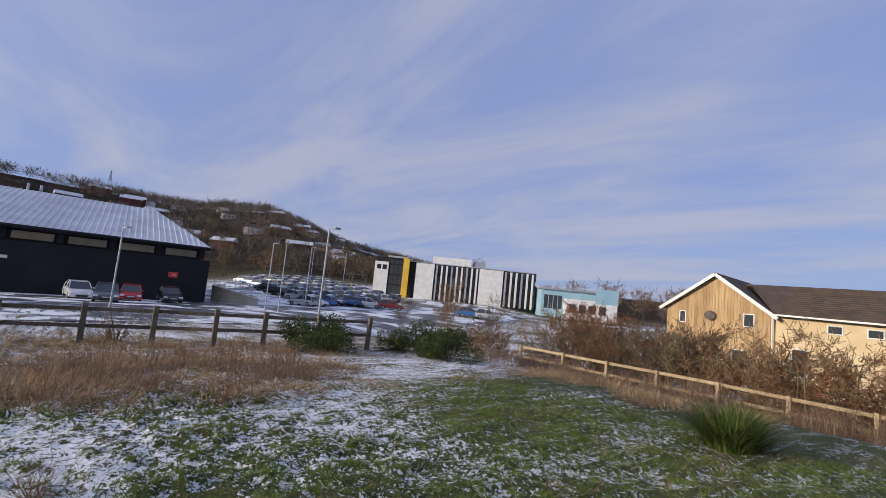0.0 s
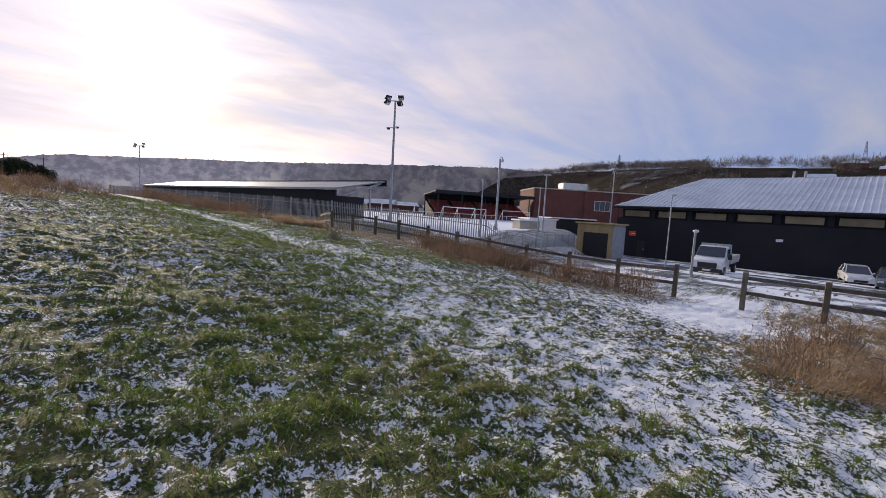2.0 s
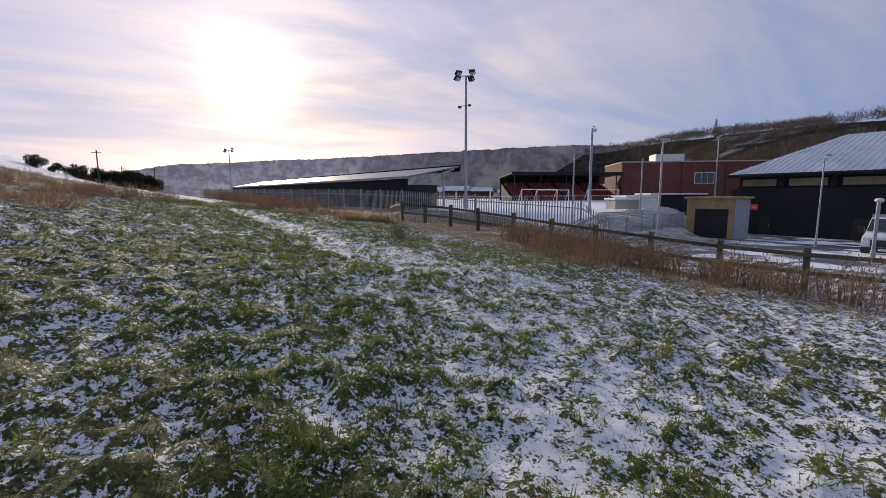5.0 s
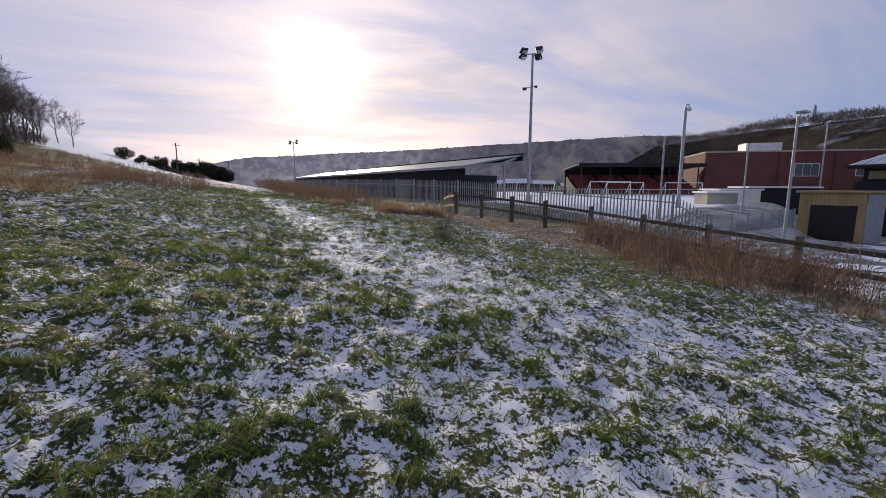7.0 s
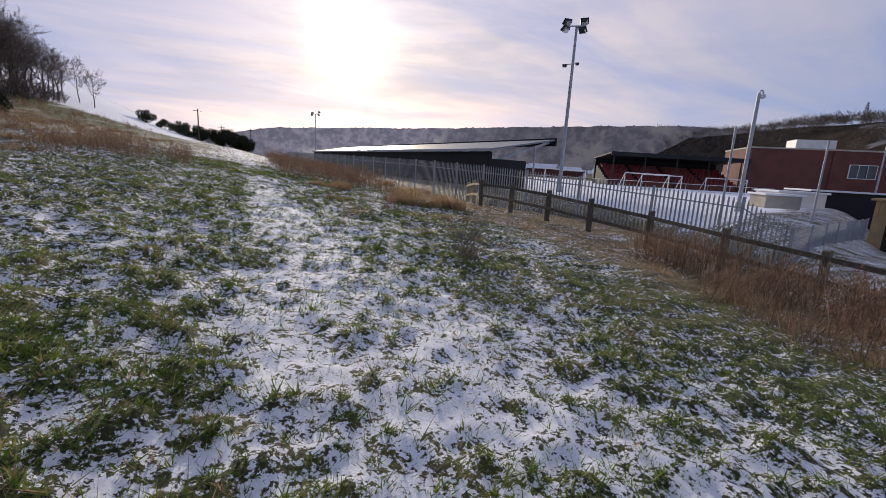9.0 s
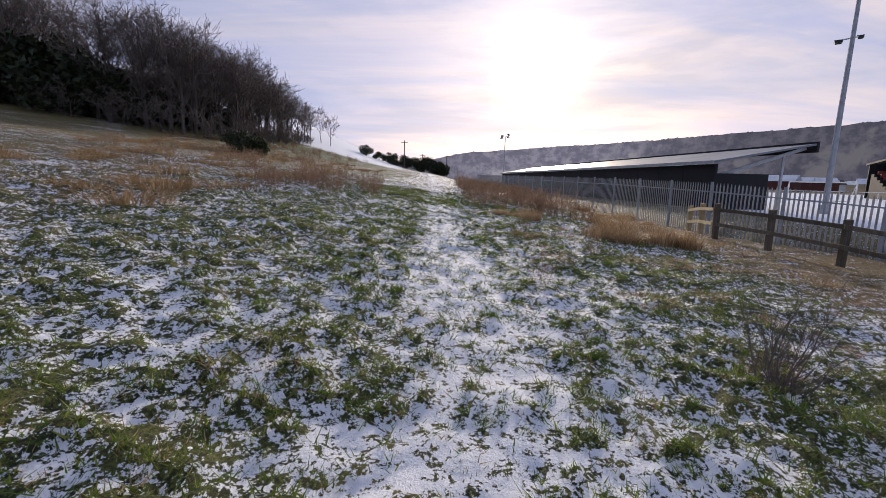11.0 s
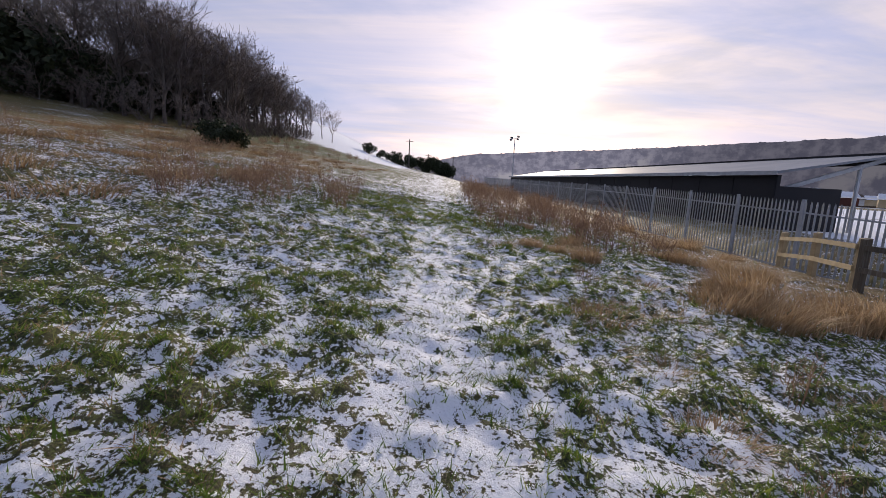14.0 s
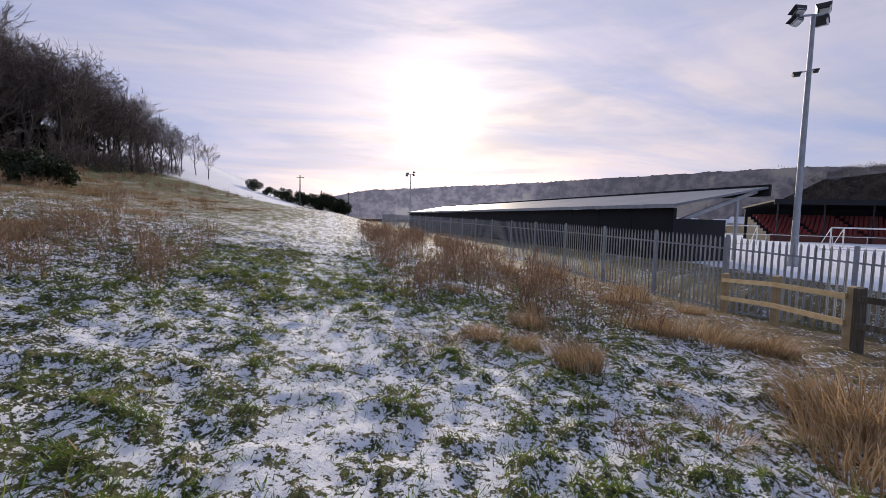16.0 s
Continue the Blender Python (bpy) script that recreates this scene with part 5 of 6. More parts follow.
    for x in (length - 2.6, length * 0.7):
        d = part("door", one_box(x - 1.0, 0.355, 0.0, x, 0.41, 2.1), M_BLACK, t)
        part("handle", one_box(x - 0.9, 0.41, 1.0, x - 0.8, 0.46, 1.15), M_GALV, d)


M_SEAM = mat("snow_caught_on_seams", (0.62, 0.66, 0.7), (0.4, 0.43, 0.48), 0.6, 8, 0.6, 0.1, 0.0)
# the amber that the panes reflect is painted into their base colour
M_CLERE = mat("clerestory_glass_amber_reflection", (0.34, 0.27, 0.16), (0.22, 0.18, 0.12), 0.4, 6, 0.12, bump_d=0.0)
sports_hall()

# retaining wall beside the hall ramp
t = thing("retaining_wall", pose(52.2, -16.1, gz(52.2, -16.1)), "pale concrete retaining wall beside the ramp", "wall")
bm = slab(bmesh.new(), [(0, 0, 0.8), (7.6, 3.0, 1.7), (7.75, 2.6, 1.7), (0.15, -0.4, 0.8)], 3.0)
part("wall", bm, M_CONCRETE, t)
part("coping", slab(bmesh.new(), [(-0.05, 0.06, 0.9), (7.6, 3.07, 1.8), (7.8, 2.55, 1.8), (0.15, -0.46, 0.9)], 0.1), M_CONCRETE, t)
for k in range(9):
    f = k / 8
    part("baluster", rod(bmesh.new(), (0.1 + 7.5 * f, -0.2 + 3 * f, 0.8 + 0.9 * f), (0.1 + 7.5 * f, -0.2 + 3 * f, 1.8 + 0.9 * f), 0.03, 0.03, 6), M_GALV, t)
part("handrail", rod(bmesh.new(), (0.1, -0.2, 1.8), (7.6, 2.8, 2.7), 0.03, 0.03, 6), M_GALV, t)

# board-clad store beside the hall
t = thing("timber_store", pose(43.1, 17.0, gz(43.1, 16) - 0.1), "boarded store with dark open front and flat roof", "shed")
h = 1.23 + 2.3
part("wall", one_box(0, 0, -0.6, 3.4, 3.6, h - 0.15), M_OSB, t)
part("roof", one_box(-0.2, -0.25, h - 0.15, 3.6, 3.8, h), M_OSB, t)
part("doorway", one_box(-0.03, 0.4, -0.3, 0.0, 2.9, h - 1.0), M_BLACK, t)
for k in range(15):
    part("board", one_box(-0.06, k * 0.24, h - 1.0, -0.032, k * 0.24 + 0.22, h - 0.2), M_OSB, t)
part("cladding", one_box(0.1, -0.05, -0.3, 3.3, -0.01, h - 0.2), M_GALV, t)


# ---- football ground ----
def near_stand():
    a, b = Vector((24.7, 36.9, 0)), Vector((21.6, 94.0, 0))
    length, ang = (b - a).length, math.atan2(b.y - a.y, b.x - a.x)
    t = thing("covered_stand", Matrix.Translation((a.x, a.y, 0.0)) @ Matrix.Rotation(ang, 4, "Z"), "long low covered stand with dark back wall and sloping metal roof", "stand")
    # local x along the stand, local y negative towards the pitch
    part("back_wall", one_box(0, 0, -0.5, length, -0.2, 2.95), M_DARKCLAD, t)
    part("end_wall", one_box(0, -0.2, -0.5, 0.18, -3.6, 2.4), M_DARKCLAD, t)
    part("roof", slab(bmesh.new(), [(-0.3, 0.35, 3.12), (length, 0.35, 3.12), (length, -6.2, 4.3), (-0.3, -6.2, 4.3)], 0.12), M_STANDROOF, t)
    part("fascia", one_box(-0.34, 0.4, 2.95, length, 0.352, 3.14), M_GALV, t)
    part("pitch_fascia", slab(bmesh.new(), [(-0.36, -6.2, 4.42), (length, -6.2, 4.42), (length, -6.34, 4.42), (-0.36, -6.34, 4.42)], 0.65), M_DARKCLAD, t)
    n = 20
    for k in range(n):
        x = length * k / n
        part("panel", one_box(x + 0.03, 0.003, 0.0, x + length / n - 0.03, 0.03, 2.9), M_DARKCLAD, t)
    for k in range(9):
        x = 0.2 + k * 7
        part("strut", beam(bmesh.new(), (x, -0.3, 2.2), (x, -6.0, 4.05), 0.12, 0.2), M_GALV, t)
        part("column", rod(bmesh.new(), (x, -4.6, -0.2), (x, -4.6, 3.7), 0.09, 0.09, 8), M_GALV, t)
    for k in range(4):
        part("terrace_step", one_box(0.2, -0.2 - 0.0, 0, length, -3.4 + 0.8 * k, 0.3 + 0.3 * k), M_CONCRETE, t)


M_STANDROOF = mat("stand_roof_sheet", (0.22, 0.24, 0.27), (0.16, 0.18, 0.21), 0.3, 6, 0.5, 0.0, 0.002, spec=0.3)
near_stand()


def seat_stand():
    a, b = Vector((88.0, 53.7, 0)), Vector((67.5, 64.8, 0))
    length, ang = (b - a).length, math.atan2(b.y - a.y, b.x - a.x)
    t = thing("seated_stand", Matrix.Translation((a.x, a.y, 0.2)) @ Matrix.Rotation(ang, 4, "Z"), "seated football stand with rows of red seats under dark roof", "stand")
    part("back_wall", one_box(0, -8.2, -0.3, length, -8.0, 5.0), M_DARKCLAD, t)
    part("roof", slab(bmesh.new(), [(-0.3, 1.2, 5.7), (length + 0.3, 1.2, 5.7), (length + 0.3, -8.4, 5.0), (-0.3, -8.4, 5.0)], 0.25), M_DARKCLAD, t)
    part("fascia", one_box(-0.3, 1.2, 5.1, length + 0.3, 1.35, 5.8), M_DARKCLAD, t)
    part("front_wall", one_box(0, 0.2, -0.3, length, 0.0, 1.1), M_BRICK, t)
    for k in range(7):
        part("terrace_step", one_box(0, 0.0 - 1.0 * k, -0.3, length, -1.0 * k - 1.0, 0.9 + 0.42 * k), M_DARKCLAD, t)
        row = bmesh.new()
        for j in range(38):
            x = 0.4 + j * (length - 0.8) / 38
            if j % 10 == 9:
                continue
            box(row, x, -0.35 - k, 0.9 + 0.42 * k, x + 0.46, -0.75 - k, 1.35 + 0.42 * k)
        tagged(part("seat_row", row, M_RED, t, "row of red plastic seats"), kind="stuff")
    for k in range(5):
        x = 0.6 + k * (length - 1.2) / 4
        part("column", rod(bmesh.new(), (x, 0.4, -0.2), (x, 0.4, 5.4), 0.11, 0.11, 8), M_BLACK, t)


seat_stand()


def red_building():
    a, b = Vector((112.0, 30.5, 0)), Vector((88.6, 53.3, 0))
    length, ang = (b - a).length, math.atan2(b.y - a.y, b.x - a.x)
    t = thing("red_brick_building", Matrix.Translation((a.x, a.y, -1.0)) @ Matrix.Rotation(ang, 4, "Z"), "long flat-roofed red brick building behind the pitch", "building")
    part("wall", one_box(0, 0, -1, length, -14, 9.0), M_BRICK, t)
    part("parapet", one_box(-0.1, 0.1, 9.0, length + 0.1, -14.1, 9.25), M_CONCRETE, t)
    for x in (length - 0.6, length * 0.36, length * 0.62):
        part("pilaster", one_box(x - 0.5, 0.25, -1, x + 0.5, 0.0, 8.9), M_BRICK, t)
    for x in (length * 0.5, length * 0.22):
        w = part("window", one_box(x - 1.9, 0.06, 4.6, x + 1.9, 0.0, 6.9), M_WHITE, t)
        for k in range(3):
            part("pane", one_box(x - 1.8 + 1.22 * k, 0.065, 4.7, x - 0.66 + 1.22 * k, 0.075, 6.8), M_GLASS, w)
    part("roof_hut", one_box(length * 0.55, -6, 9.2, length * 0.55 + 6, -10, 11.2), M_WHITE, t)


red_building()


def goal(x, y, yaw, w=7.3, h=2.4):
    t = thing("goal", pose(x, y, gz(x, y), 0, 0, yaw), "white tubular football goal on the snowy pitch", "goal", "goals")
    for s in (0, w):
        part("upright", rod(bmesh.new(), (s, 0, -0.05), (s, 0, h), 0.06, 0.06, 8), M_WHITE, t)
        part("stanchion", rod(bmesh.new(), (s, 0, h), (s, 1.6, 0), 0.035, 0.035, 6), M_WHITE, t)
    part("crossbar", rod(bmesh.new(), (0, 0, h), (w, 0, h), 0.06, 0.06, 8), M_WHITE, t)
    part("base_bar", rod(bmesh.new(), (0, 1.6, 0.04), (w, 1.6, 0.04), 0.035, 0.035, 6), M_WHITE, t)


for x, y, yaw in ((46, 56, -30), (58, 50, -28), (66, 46, -30), (50, 46, -25)):
    goal(x, y, yaw, 5.5, 2.0)
t = thing("pitch_barrier", pose(60, 58, gz(60, 58)), "low white rail round the football pitch", "rail")
for k in range(16):
    part("post", rod(bmesh.new(), (-22 + 3 * k, 12 - 1.62 * k, -0.1), (-22 + 3 * k, 12 - 1.62 * k, 1.0), 0.035, 0.035, 6), M_WHITE, t)
part("rail", rod(bmesh.new(), (-22, 12, 1.0), (23, -12.3, 1.0), 0.035, 0.035, 6), M_WHITE, t)
for x, y, l, w, h, m, lab in ((41, 25.0, 3.2, 2.4, 1.0, M_WHITE, "low white flat-roofed cabin beside the pitch"), (46.5, 25.5, 6.0, 2.6, 1.2, M_DARKCLAD, "dark flat-roofed cabin with snow on top"), (37.5, 24.0, 2.2, 1.6, 0.8, M_CONCRETE, "low concrete store near the pitch edge")):
    t = thing("cabin", pose(x, y, gz(x, y), 0, 0, -30), lab, "cabin")
    part("wall", one_box(0, 0, -1.6, l, w, h), m, t)
    part("roof", one_box(-0.15, -0.15, h, l + 0.15, w + 0.15, h + 0.14, bevel=0.03), M_SNOW, t, "flat roof under snow")
t = thing("advert_board", pose(52, 86, gz(52, 86), 0, 0, -25), "small white notice board across the pitch", "board")
part("panel", one_box(-2.2, -0.05, 3.6, 2.2, 0.05, 5.2), M_WHITE, t)
for s in (-1.8, 1.8):
    part("post", one_box(s - 0.06, -0.06, -0.2, s + 0.06, 0.06, 3.6), M_GALV, t)
part("lettering", one_box(-1.7, -0.07, 4.2, 1.7, -0.052, 4.6), M_BLACK, t)


# ---- vehicles ----
def wheel(parent, x, y, r, w):
    ty = part("wheel", rod(bmesh.new(), (x, y - w / 2, r), (x, y + w / 2, r), r, r, 20), M_TYRE, parent)
    s = 1 if y > 0 else -1
    part("rim", rod(bmesh.new(), (x, y + s * w * 0.3, r), (x, y + s * (w / 2 + 0.012), r), r * 0.62, r * 0.55, 12), M_GALV, ty)


def loft(bm, profile, half, narrow, z_split):
    """Side profile drawn across the width; what is above z_split leans inwards."""
    pts = []
    for s in (-1, 1):
        row = []
        for x, z in profile:
            k = 1 - narrow * max(0, z - z_split)
            row.append(bm.verts.new((x, s * half * k, z)))
        pts.append(row)
    n = len(profile)
    bm.faces.new(pts[0])
    bm.faces.new(pts[1][::-1])
    for i in range(n):
        j = (i + 1) % n
        bm.faces.new((pts[0][i], pts[1][i], pts[1][j], pts[0][j]))
    bmesh.ops.recalc_face_normals(bm, faces=bm.faces)
    return bm


def car(paint, label, snow=False):
    """A hatchback, nose towards +x, built round its middle."""
    t = thing("car", Matrix(), label, "car", "parked cars")
    body = [(-2.0, 0.25), (-2.05, 0.55), (-1.98, 0.85), (-1.0, 0.92), (0.75, 0.92), (1.75, 0.76), (2.02, 0.6), (2.05, 0.28)]
    bm = loft(bmesh.new(), body, 0.86, 0.12, 0.7)
    bmesh.ops.bevel(bm, geom=bm.edges[:], offset=0.06, segments=2, affect="EDGES", profile=0.6)
    part("body", bm, paint, t, smooth=True)
    cab = [(-1.92, 0.88), (-1.62, 1.38), (-0.9, 1.5), (0.0, 1.47), (0.95, 0.9)]
    glass = part("cabin_glass", loft(bmesh.new(), cab, 0.79, 0.3, 0.9), M_GLASS, t)
    roof = [(-1.62, 1.39), (-0.9, 1.515), (0.05, 1.485), (0.05, 1.45), (-0.9, 1.475), (-1.6, 1.355)]
    part("roof", loft(bmesh.new(), roof, 0.655, 0.0, 0), M_SNOW if snow else paint, t, "roof under a layer of snow" if snow else "")
    for s in (-1, 1):
        for p, q in (((0.97, 0.9), (0.04, 1.47)), ((-0.45, 0.92), (-0.5, 1.49)), ((-1.92, 0.9), (-1.6, 1.38))):
            part("pillar", beam(bmesh.new(), (p[0], s * 0.795, p[1]), (q[0], s * 0.655, q[1]), 0.06, 0.05), paint, t)
        part("headlight", one_box(1.86, s * 0.5, 0.58, 2.05, s * 0.8, 0.72, bevel=0.02), M_LAMPGLASS, t)
        part("tail_light", one_box(-2.07, s * 0.55, 0.65, -1.95, s * 0.8, 0.85), M_RED, t)
        part("mirror", one_box(0.62, s * 0.84, 0.93, 0.78, s * 1.0, 1.06, bevel=0.02), paint, t)
        for x in (-1.25, 1.28):
            wheel(t, x, s * 0.76, 0.31, 0.2)
    part("grille", one_box(2.0, -0.42, 0.32, 2.07, 0.42, 0.48), M_BLACK, t)
    part("number_plate", one_box(2.05, -0.26, 0.5, 2.075, 0.26, 0.58), M_WHITE, t)
    if snow:
        bm = loft(bmesh.new(), [(0.8, 0.93), (1.7, 0.79), (1.7, 0.76), (0.8, 0.9)], 0.7, 0, 0)
        part("snow_layer", bm, M_SNOW, t)
    return t


def paint(name, col):
    m = mat(name, col, tuple(c * 0.85 for c in col), 1.0, 30, 0.28, bump_d=0.0)
    m.node_tree.nodes["Principled BSDF"].inputs["Coat Weight"].default_value = 0.5
    return m


P_WHITE, P_GREY, P_RED, P_BLACK, P_BLUE, P_SILVER = paint("white_car_paint", (0.75, 0.76, 0.77)), paint("dark_grey_car_paint", (0.06, 0.065, 0.075)), paint("red_car_paint", (0.4, 0.02, 0.02)), paint("black_car_paint", (0.015, 0.015, 0.018)), paint("blue_car_paint", (0.03, 0.15, 0.42)), paint("silver_car_paint", (0.42, 0.44, 0.46))


def park(ob, x, y, yaw):
    ob.matrix_world = pose(x, y, gz(x, y) + 0.045, 0, 1.5, yaw)


c_white, c_grey, c_red, c_black = car(P_WHITE, "white hatchback parked before the dark hall"), car(P_GREY, "dark grey hatchback parked on thin snow"), car(P_RED, "red hatchback parked before the dark hall"), car(P_BLACK, "black hatchback parked before the dark hall")
park(c_white, 51.0, -0.5, 188)
park(c_grey, 46.0, -2.3, 178)
park(c_red, 51.5, -4.4, 176)
park(c_black, 51.5, -7.6, 182)
lot = [car(P_SILVER, "silver car with snow on roof and bonnet", True), car(P_WHITE, "white car with snow on its roof", True), car(P_BLUE, "blue car parked in the large car park"), car(P_BLACK, "black car with snow on its roof", True)]
red_lot = car(P_RED, "red car parked near the car park edge")
spots = []
for row in range(7):
    for k in range(13):
        u, v = 5 + row * 7.6, k * 2.75
        # rows run away from the road towards the wooded hill
        x, y = 54 + u * 0.9 + v * 0.42, -24 - v * 0.72 - u * 0.1
        if (row * 13 + k) % 9 == 4:
            continue
        spots.append((x + row * 1.0, y, 30 + 180 * (k % 2)))
for i, (x, y, yaw) in enumerate(spots):
    k = i % 4
    ob = lot[k] if i < 4 else copy_thing(lot[k], Matrix())
    park(ob, x, y, yaw)
park(red_lot, 57.5, -38.5, 230)
park(copy_thing(lot[1], Matrix()), 60.0, -36.0, 225)
park(copy_thing(lot[2], Matrix()), 48.0, -46.5, 235)
park(copy_thing(lot[0], Matrix()), 46.0, -48.5, 225)
park(copy_thing(lot[2], Matrix()), 62, -33.5, 40)


def tipper_van(x, y, yaw):
    t = thing("tipper_van", pose(x, y, gz(x, y) + 0.045, 0, 1.5, yaw), "white drop-side tipper van parked facing the fence", "van")
    cab = [(0.75, 0.4), (0.75, 1.95), (0.95, 2.12), (1.55, 2.1), (2.25, 1.35), (2.85, 1.15), (3.0, 0.95), (3.05, 0.4)]
    bm = loft(bmesh.new(), cab, 0.98, 0.12, 1.2)
    bmesh.ops.bevel(bm, geom=bm.edges[:], offset=0.05, segments=2, affect="EDGES", profile=0.6)
    part("cab", bm, P_WHITE, t, smooth=True)
    scr = slab(bmesh.new(), [(1.66, -0.82, 2.02), (2.25, -0.9, 1.4), (2.25, 0.9, 1.4), (1.66, 0.82, 2.02)], 0.02)
    bmesh.ops.translate(scr, verts=scr.verts, vec=(0.05, 0, 0.04))
    part("windscreen", scr, M_GLASS, t)
    for s in (-1, 1):
        part("side_window", one_box(1.0, s * 0.93, 1.4, 1.7, s * 0.975, 1.95), M_GLASS, t)
        part("headlight", one_box(2.8, s * 0.62, 0.85, 3.04, s * 0.93, 1.1, bevel=0.03), M_LAMPGLASS, t)
        m = part("mirror", one_box(1.95, s * 1.05, 1.25, 2.1, s * 1.28, 1.65, bevel=0.03), M_BLACK, t)
        part("wing", one_box(2.1, s * 0.92, 0.35, 2.9, s * 1.0, 0.75), M_BLACK, t)
        for wx in (2.3, -1.5):
            wheel(t, wx, s * 0.86, 0.36, 0.24)
        part("side_board", one_box(-2.6, s * 0.98, 0.95, 0.65, s * 1.03, 1.35), P_WHITE, t)
    part("grille", one_box(2.98, -0.6, 0.62, 3.07, 0.6, 1.0, bevel=0.02), M_BLACK, t)
    part("bumper", one_box(2.85, -0.97, 0.32, 3.12, 0.97, 0.6, bevel=0.04), M_BLACK, t)
    part("number_plate", one_box(3.12, -0.26, 0.42, 3.135, 0.26, 0.54), M_WHITE, t)
    part("bed", one_box(-2.6, -1.0, 0.8, 0.65, 1.0, 0.95), M_GALV, t)
    part("tailboard", one_box(-2.64, -1.0, 0.95, -2.6, 1.0, 1.35), P_WHITE, t)
    part("bulkhead", one_box(0.62, -0.98, 0.95, 0.7, 0.98, 2.25), M_GALV, t)
    part("beacon", rod(bmesh.new(), (1.2, 0.3, 2.1), (1.2, 0.3, 2.26), 0.07, 0.06, 10), M_YELLOW, t)


tipper_van(39.4, 7.5, 179)


# ---- houses ----
def house():
    a, b = Vector((15.9, -38.3, 0)), Vector((8.9, -38.5, 0))
    ang = math.atan2(b.y - a.y, b.x - a.x)
    base = -3.3
    t = thing("house", Matrix.Translation((a.x, a.y, base)) @ Matrix.Rotation(ang, 4, "Z"), "two-storey house with timber gable, cream wall and brown tiled roof", "house")
    e, r, g, L = 2.2 - base, 4.85 - base, 7.0, 19.0
    bm = bmesh.new()
    pr = [(0, -0.5), (g, -0.5), (g, e), (g / 2, r - 0.1), (0, e)]
    prism(bm, pr, 0, 10)
    part("wall", bm, M_CREAM, t)
    n = 34
    for k in range(n):
        x0, x1 = g * k / n, g * (k + 1) / n
        z = min(e + (r - e - 0.2) * (1 - abs((x0 + x1) / 2 - g / 2) / (g / 2)), r)
        part("board", one_box(x0 + 0.012, -0.03, e - 3.2, x1 - 0.012, -0.003, z - 0.12), M_BOARD, t)
    for s in (-1, 1):
        x0 = -0.45 if s < 0 else g + 0.45
        z0 = e - (r - e) * 0.45 / (g / 2)
        part("roof", slab(bmesh.new(), [(x0, -0.45, z0 + 0.12), (g / 2, -0.45, r + 0.12), (g / 2, 10, r + 0.12), (x0, 10, z0 + 0.12)], 0.14), M_TILE, t)
        part("bargeboard", beam(bmesh.new(), (x0, -0.48, z0 - 0.02), (g / 2, -0.48, r - 0.02), 0.04, 0.24), M_WHITE, t)
    part("wing_wall", one_box(g, 0.25, -0.5, g + L, 9.0, e), M_CREAM, t)
    wr = part("wing_roof", slab(bmesh.new(), [(g + 0.3, -0.25, e - 0.02), (g + L, -0.25, e - 0.02), (g + L, 4.4, r - 0.35), (g - 2.2, 4.4, r - 0.35)], 0.14), M_TILE, t)
    part("wing_roof", slab(bmesh.new(), [(g - 2.5, 4.4, r - 0.35), (g + L, 4.4, r - 0.35), (g + L, 9.3, e), (g - 2.5, 9.3, e)], 0.14), M_TILE, t)
    for k in range(15):
        f0 = k / 15
        y, z = -0.25 + 4.65 * f0, e - 0.02 + (r - e - 0.33) * f0
        part("tile_course", one_box(g + 0.5, y, z + 0.004, g + L, y + 0.3, z + 0.05), M_TILE, wr)
    part("gutter", one_box(g, -0.36, e - 0.16, g + L, -0.25, e - 0.04), M_WHITE, t)
    wins = [(1.2, e - 1.35, 0.5, 0.95), (5.7, e - 1.2, 0.7, 1.0), (1.2, e - 4.0, 0.9, 1.1), (5.2, e - 4.0, 1.1, 1.1)]
    for x, z, w, h in wins:
        win = part("window", one_box(x - w / 2, -0.07, z, x + w / 2, -0.02, z + h), M_WHITE, t)
        part("pane", one_box(x - w / 2 + 0.07, -0.076, z + 0.07, x + w / 2 - 0.07, -0.068, z + h - 0.07), M_GLASS, win)
    for x, z, w, h in ((g + 3.4, e - 1.05, 0.8, 0.6), (g + 5.3, e - 1.05, 0.8, 0.6), (g + 13, e - 1.4, 1.1, 1.0), (g + 1.6, e - 4.2, 0.9, 1.9)):
        win = part("window", one_box(x - w / 2, 0.18, z, x + w / 2, 0.24, z + h), M_WHITE, t)
        part("pane", one_box(x - w / 2 + 0.07, 0.172, z + 0.07, x + w / 2 - 0.07, 0.182, z + h - 0.07), M_GLASS, win)
    part("white_panel", one_box(g + 7.4, 0.2, e - 1.3, g + 10.2, 0.25, e - 0.2), M_WHITE, t)
    bm = bmesh.new()
    bmesh.ops.create_cone(bm, cap_ends=True, segments=20, radius1=0.38, radius2=0.08, depth=0.16, matrix=Matrix.Translation((3.2, -0.35, e - 0.55)) @ Matrix.Rotation(radians(75), 4, "X"))
    dish = part("satellite_dish", bm, M_BARK, t, "dark round satellite dish")
    part("arm", rod(bmesh.new(), (3.2, -0.02, e - 0.75), (3.2, -0.4, e - 0.6), 0.025, 0.025, 6), M_GALV, dish)
    part("downpipe", rod(bmesh.new(), (g + 0.1, -0.1, 0), (g + 0.1, -0.1, e - 0.2), 0.05, 0.05, 8), M_WHITE, t)
    return t


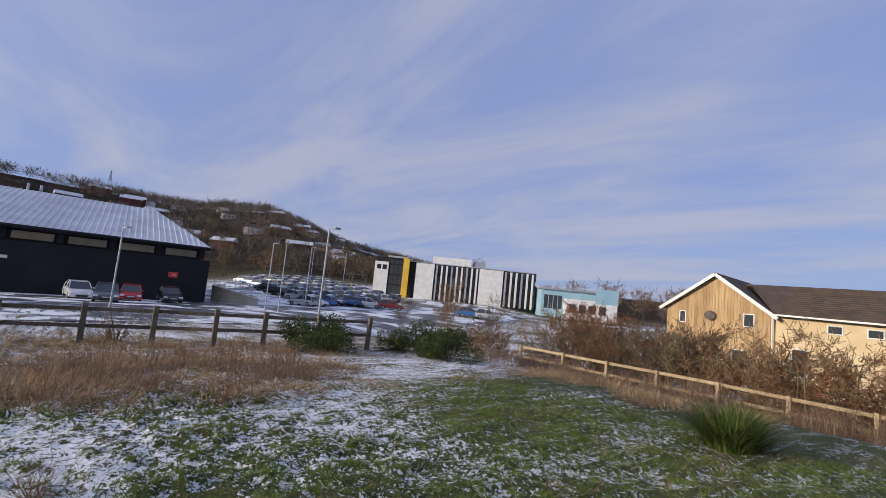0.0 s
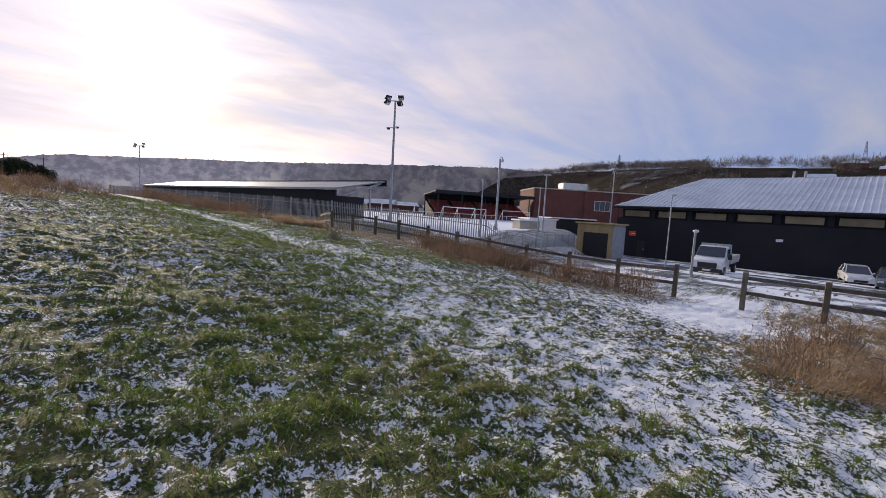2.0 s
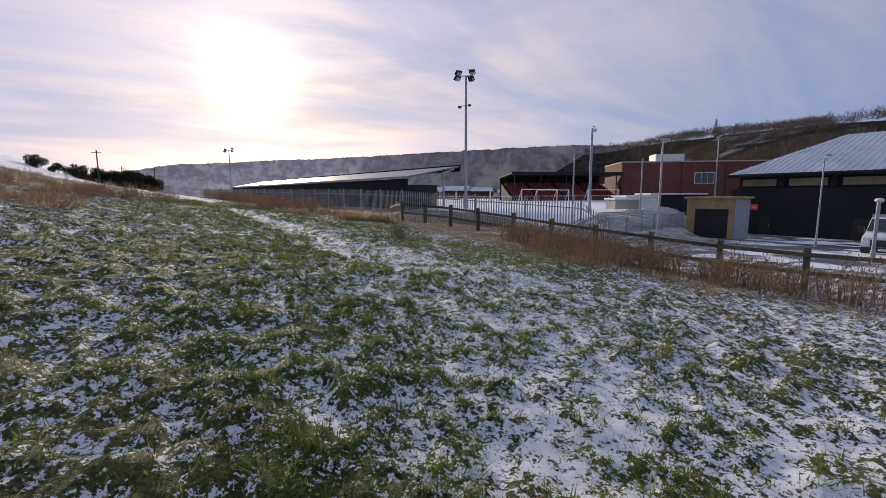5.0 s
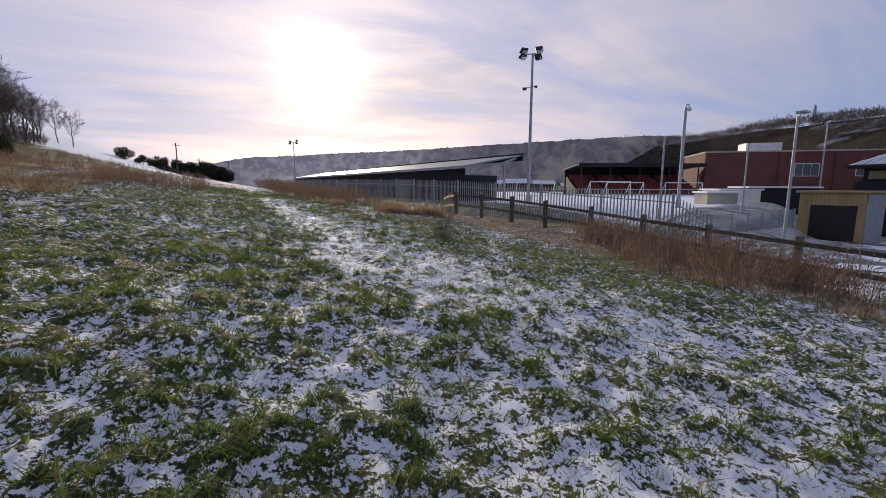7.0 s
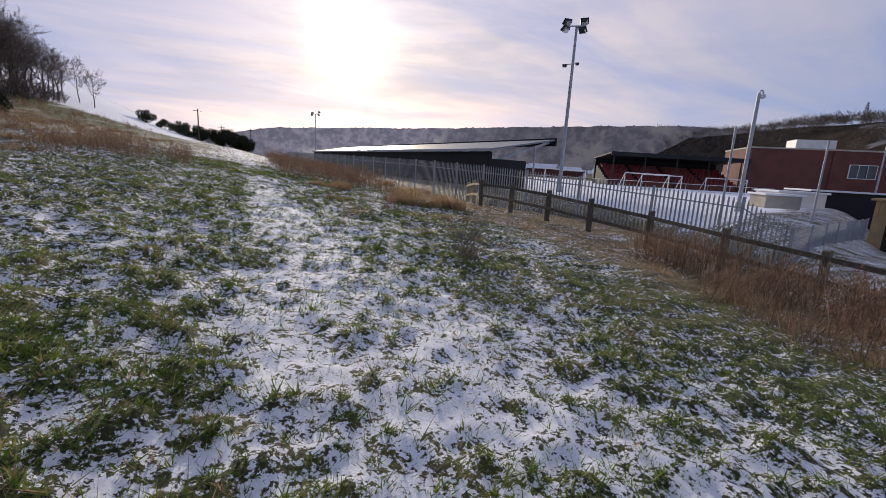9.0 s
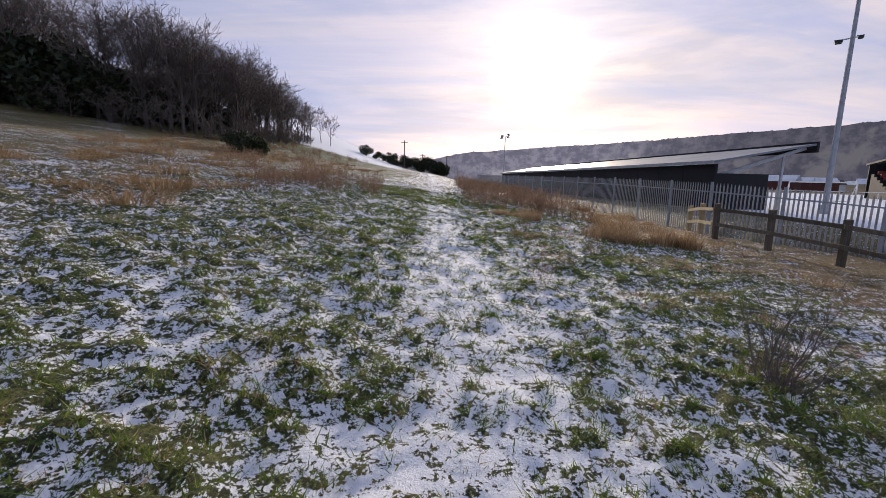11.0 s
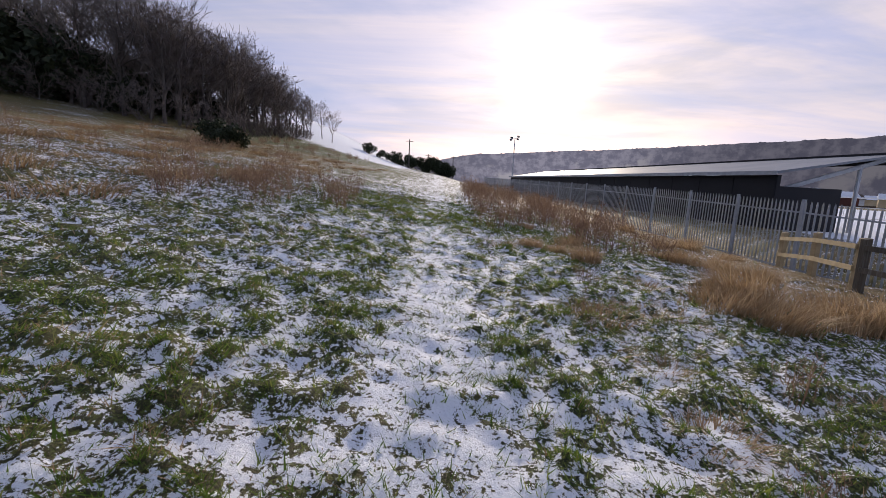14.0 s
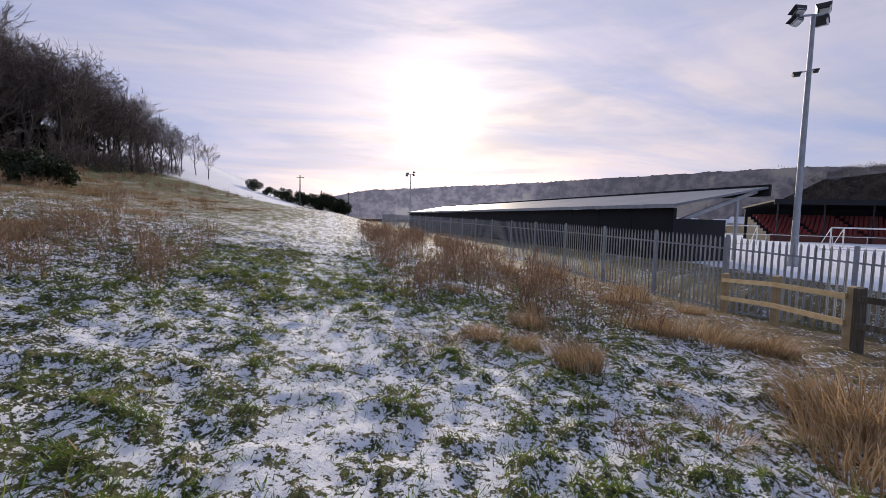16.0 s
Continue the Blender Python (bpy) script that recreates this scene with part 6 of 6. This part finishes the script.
house()
t = thing("far_house", pose(-6.5, -57, -3.3, 0, 0, 30), "house gable with white bargeboards behind the roofs", "house")
part("wall", prism(bmesh.new(), [(0, 0), (7, 0), (7, 5.8), (3.5, 8.4), (0, 5.8)], 0, 8), M_CREAM, t)
for s in (0, 1):
    x0 = -0.4 if s == 0 else 7.4
    part("roof", slab(bmesh.new(), [(x0, -0.3, 5.6), (3.5, -0.3, 8.6), (3.5, 8.3, 8.6), (x0, 8.3, 5.6)], 0.15), M_TILE, t)
    part("bargeboard", beam(bmesh.new(), (x0, 8.35, 5.5), (3.5, 8.35, 8.5), 0.05, 0.22), M_WHITE, t)


def office():
    a, b = Vector((87.5, -53.2, 0)), Vector((63.4, -82.0, 0))
    length, ang = (b - a).length, math.atan2(b.y - a.y, b.x - a.x)
    base = -1.6
    t = thing("office_block", Matrix.Translation((a.x, a.y, base)) @ Matrix.Rotation(ang, 4, "Z"), "modern office block with yellow corner, white panels and dark fins", "building")
    H = 7.3 - base
    part("wall", one_box(6.5, 0.3, -0.5, length, 16, H - 0.2), M_DARKCLAD, t)
    part("roof", one_box(6.4, 0.1, H - 0.2, length + 0.2, 16.2, H), M_GALV, t)
    part("corner_block", one_box(-0.2, 0.0, -0.5, 6.5, 12, H + 0.3), M_DARKCLAD, t)
    part("yellow_panel", one_box(6.3, -0.9, -0.5, 7.7, 0.29, H + 0.6), M_YELLOW, t)
    part("corner_roof", one_box(2.6, -0.9, H + 0.3, 7.7, 12, H + 0.7), M_GALV, t)
    sg = part("sign_panel", one_box(-0.4, -0.25, 0.2, 2.8, -0.05, H - 0.8), M_WHITE, t, "white sign panel with dark lettering")
    for k in range(2):
        part("lettering", one_box(0.1 + k * 1.3, -0.27, H - 2.6, 1.1 + k * 1.3, -0.252, H - 1.5), M_DARKCLAD, sg)
    for j in range(4):
        for k in range(3):
            x, z = 3.0 + k * 1.1, 0.6 + j * 2.4
            part("window", one_box(x, -0.05, z, x + 1.0, -0.004, z + 2.1), M_GLASS, t)
    for x0, x1 in ((9.3, 13.6), (24.3, 29.9)):
        part("white_panel", one_box(x0, -0.15, -0.3, x1, 0.28, H - 0.3), M_WHITE, t)
    for x0, x1 in ((13.6, 24.3), (29.9, length)):
        n = round((x1 - x0) / 1.18)
        for k in range(n):
            x = x0 + (x1 - x0) * (k + 0.5) / n
            part("fin", one_box(x - 0.2, -0.2, 0.3, x + 0.2, 0.29, H - 0.4), M_WHITE if k % 3 else M_GALV, t)
            for j in range(3):
                part("window", one_box(x + 0.22, 0.2, 0.8 + j * 3.0, x + 0.85, 0.29, 2.9 + j * 3.0), M_GLASS, t)
    part("roof_plant", one_box(13.0, 4, H, 22.5, 9, H + 1.9), M_WHITE, t)
    part("roof_plant", one_box(23.2, 4.5, H, 26, 9, H + 1.6), M_GALV, t)


office()


def low_building():
    a, b = Vector((59.5, -79.6, 0)), Vector((49.3, -91.5, 0))
    length, ang = (b - a).length, math.atan2(b.y - a.y, b.x - a.x)
    t = thing("blue_building", Matrix.Translation((a.x, a.y, -1.8)) @ Matrix.Rotation(ang, 4, "Z"), "low modern building in blue and white cladding", "building")
    part("wall", one_box(0, 0, -0.5, length, 10, 5.6), M_BLUE, t)
    part("roof", one_box(-0.3, -0.5, 5.6, length + 0.3, 10.3, 6.0), M_GALV, t)
    part("porch", one_box(5.0, -2.5, -0.5, length + 0.4, -0.02, 3.9), M_WHITE, t)
    part("blue_panel", one_box(length * 0.72, -2.6, 3.4, length + 0.5, -2.51, 6.6), M_BLUE, t)
    for k in range(4):
        part("window", one_box(0.6 + k * 1.05, -0.03, 1.4, 1.5 + k * 1.05, 0.0, 4.4), M_GLASS, t)
    for k in range(4):
        part("window", one_box(5.5 + k * 2.2, -2.55, 1.0, 7.0 + k * 2.2, -2.5, 2.8), M_GLASS, t)


low_building()


# small houses on the far hillsides, a few strokes each
def hillside_houses():
    r = np.random.default_rng(12)
    for k in range(104):
        az = math.radians(r.uniform(15, 78) if k < 60 else r.uniform(88, 120))
        R = float(np.interp(math.degrees(az), [0, 40, 70, 110], [640, 620, 420, 400]))
        d = R * (r.uniform(0.28, 0.6) if k < 60 else r.uniform(0.6, 0.92))
        x, y = 4 + math.sin(az) * d, 5 + math.cos(az) * d
        t = thing("hillside_house", pose(x, y, gz(x, y), 0, 0, math.degrees(-az) + r.uniform(-30, 30)), "distant house with snow on its pitched roof", "house", "hillside houses")
        l, w, h = r.uniform(7, 12), 6.0, r.uniform(2.4, 3.2)
        if k < 3:
            HILL.append((part("wall", one_box(-l / 2, -w / 2, -3, l / 2, w / 2, h), (M_WHITE, M_BRICK, M_CREAM)[k], t).data,
                         part("roof", prism(bmesh.new(), [(-w / 2 - 0.4, h), (w / 2 + 0.4, h), (0, h + 2)], -l / 2 - 0.3, l / 2 + 0.3), (M_TILE, M_METALROOF, M_METALROOF)[k], t).data))
            t.children[1].rotation_euler = (0, 0, radians(90))
        else:
            for nm, me in zip(("wall", "roof"), HILL[k % 3]):
                ob = new(nm, me)
                ob.parent = t
                if nm == "roof":
                    ob.rotation_euler = (0, 0, radians(90))


HILL = []
hillside_houses()
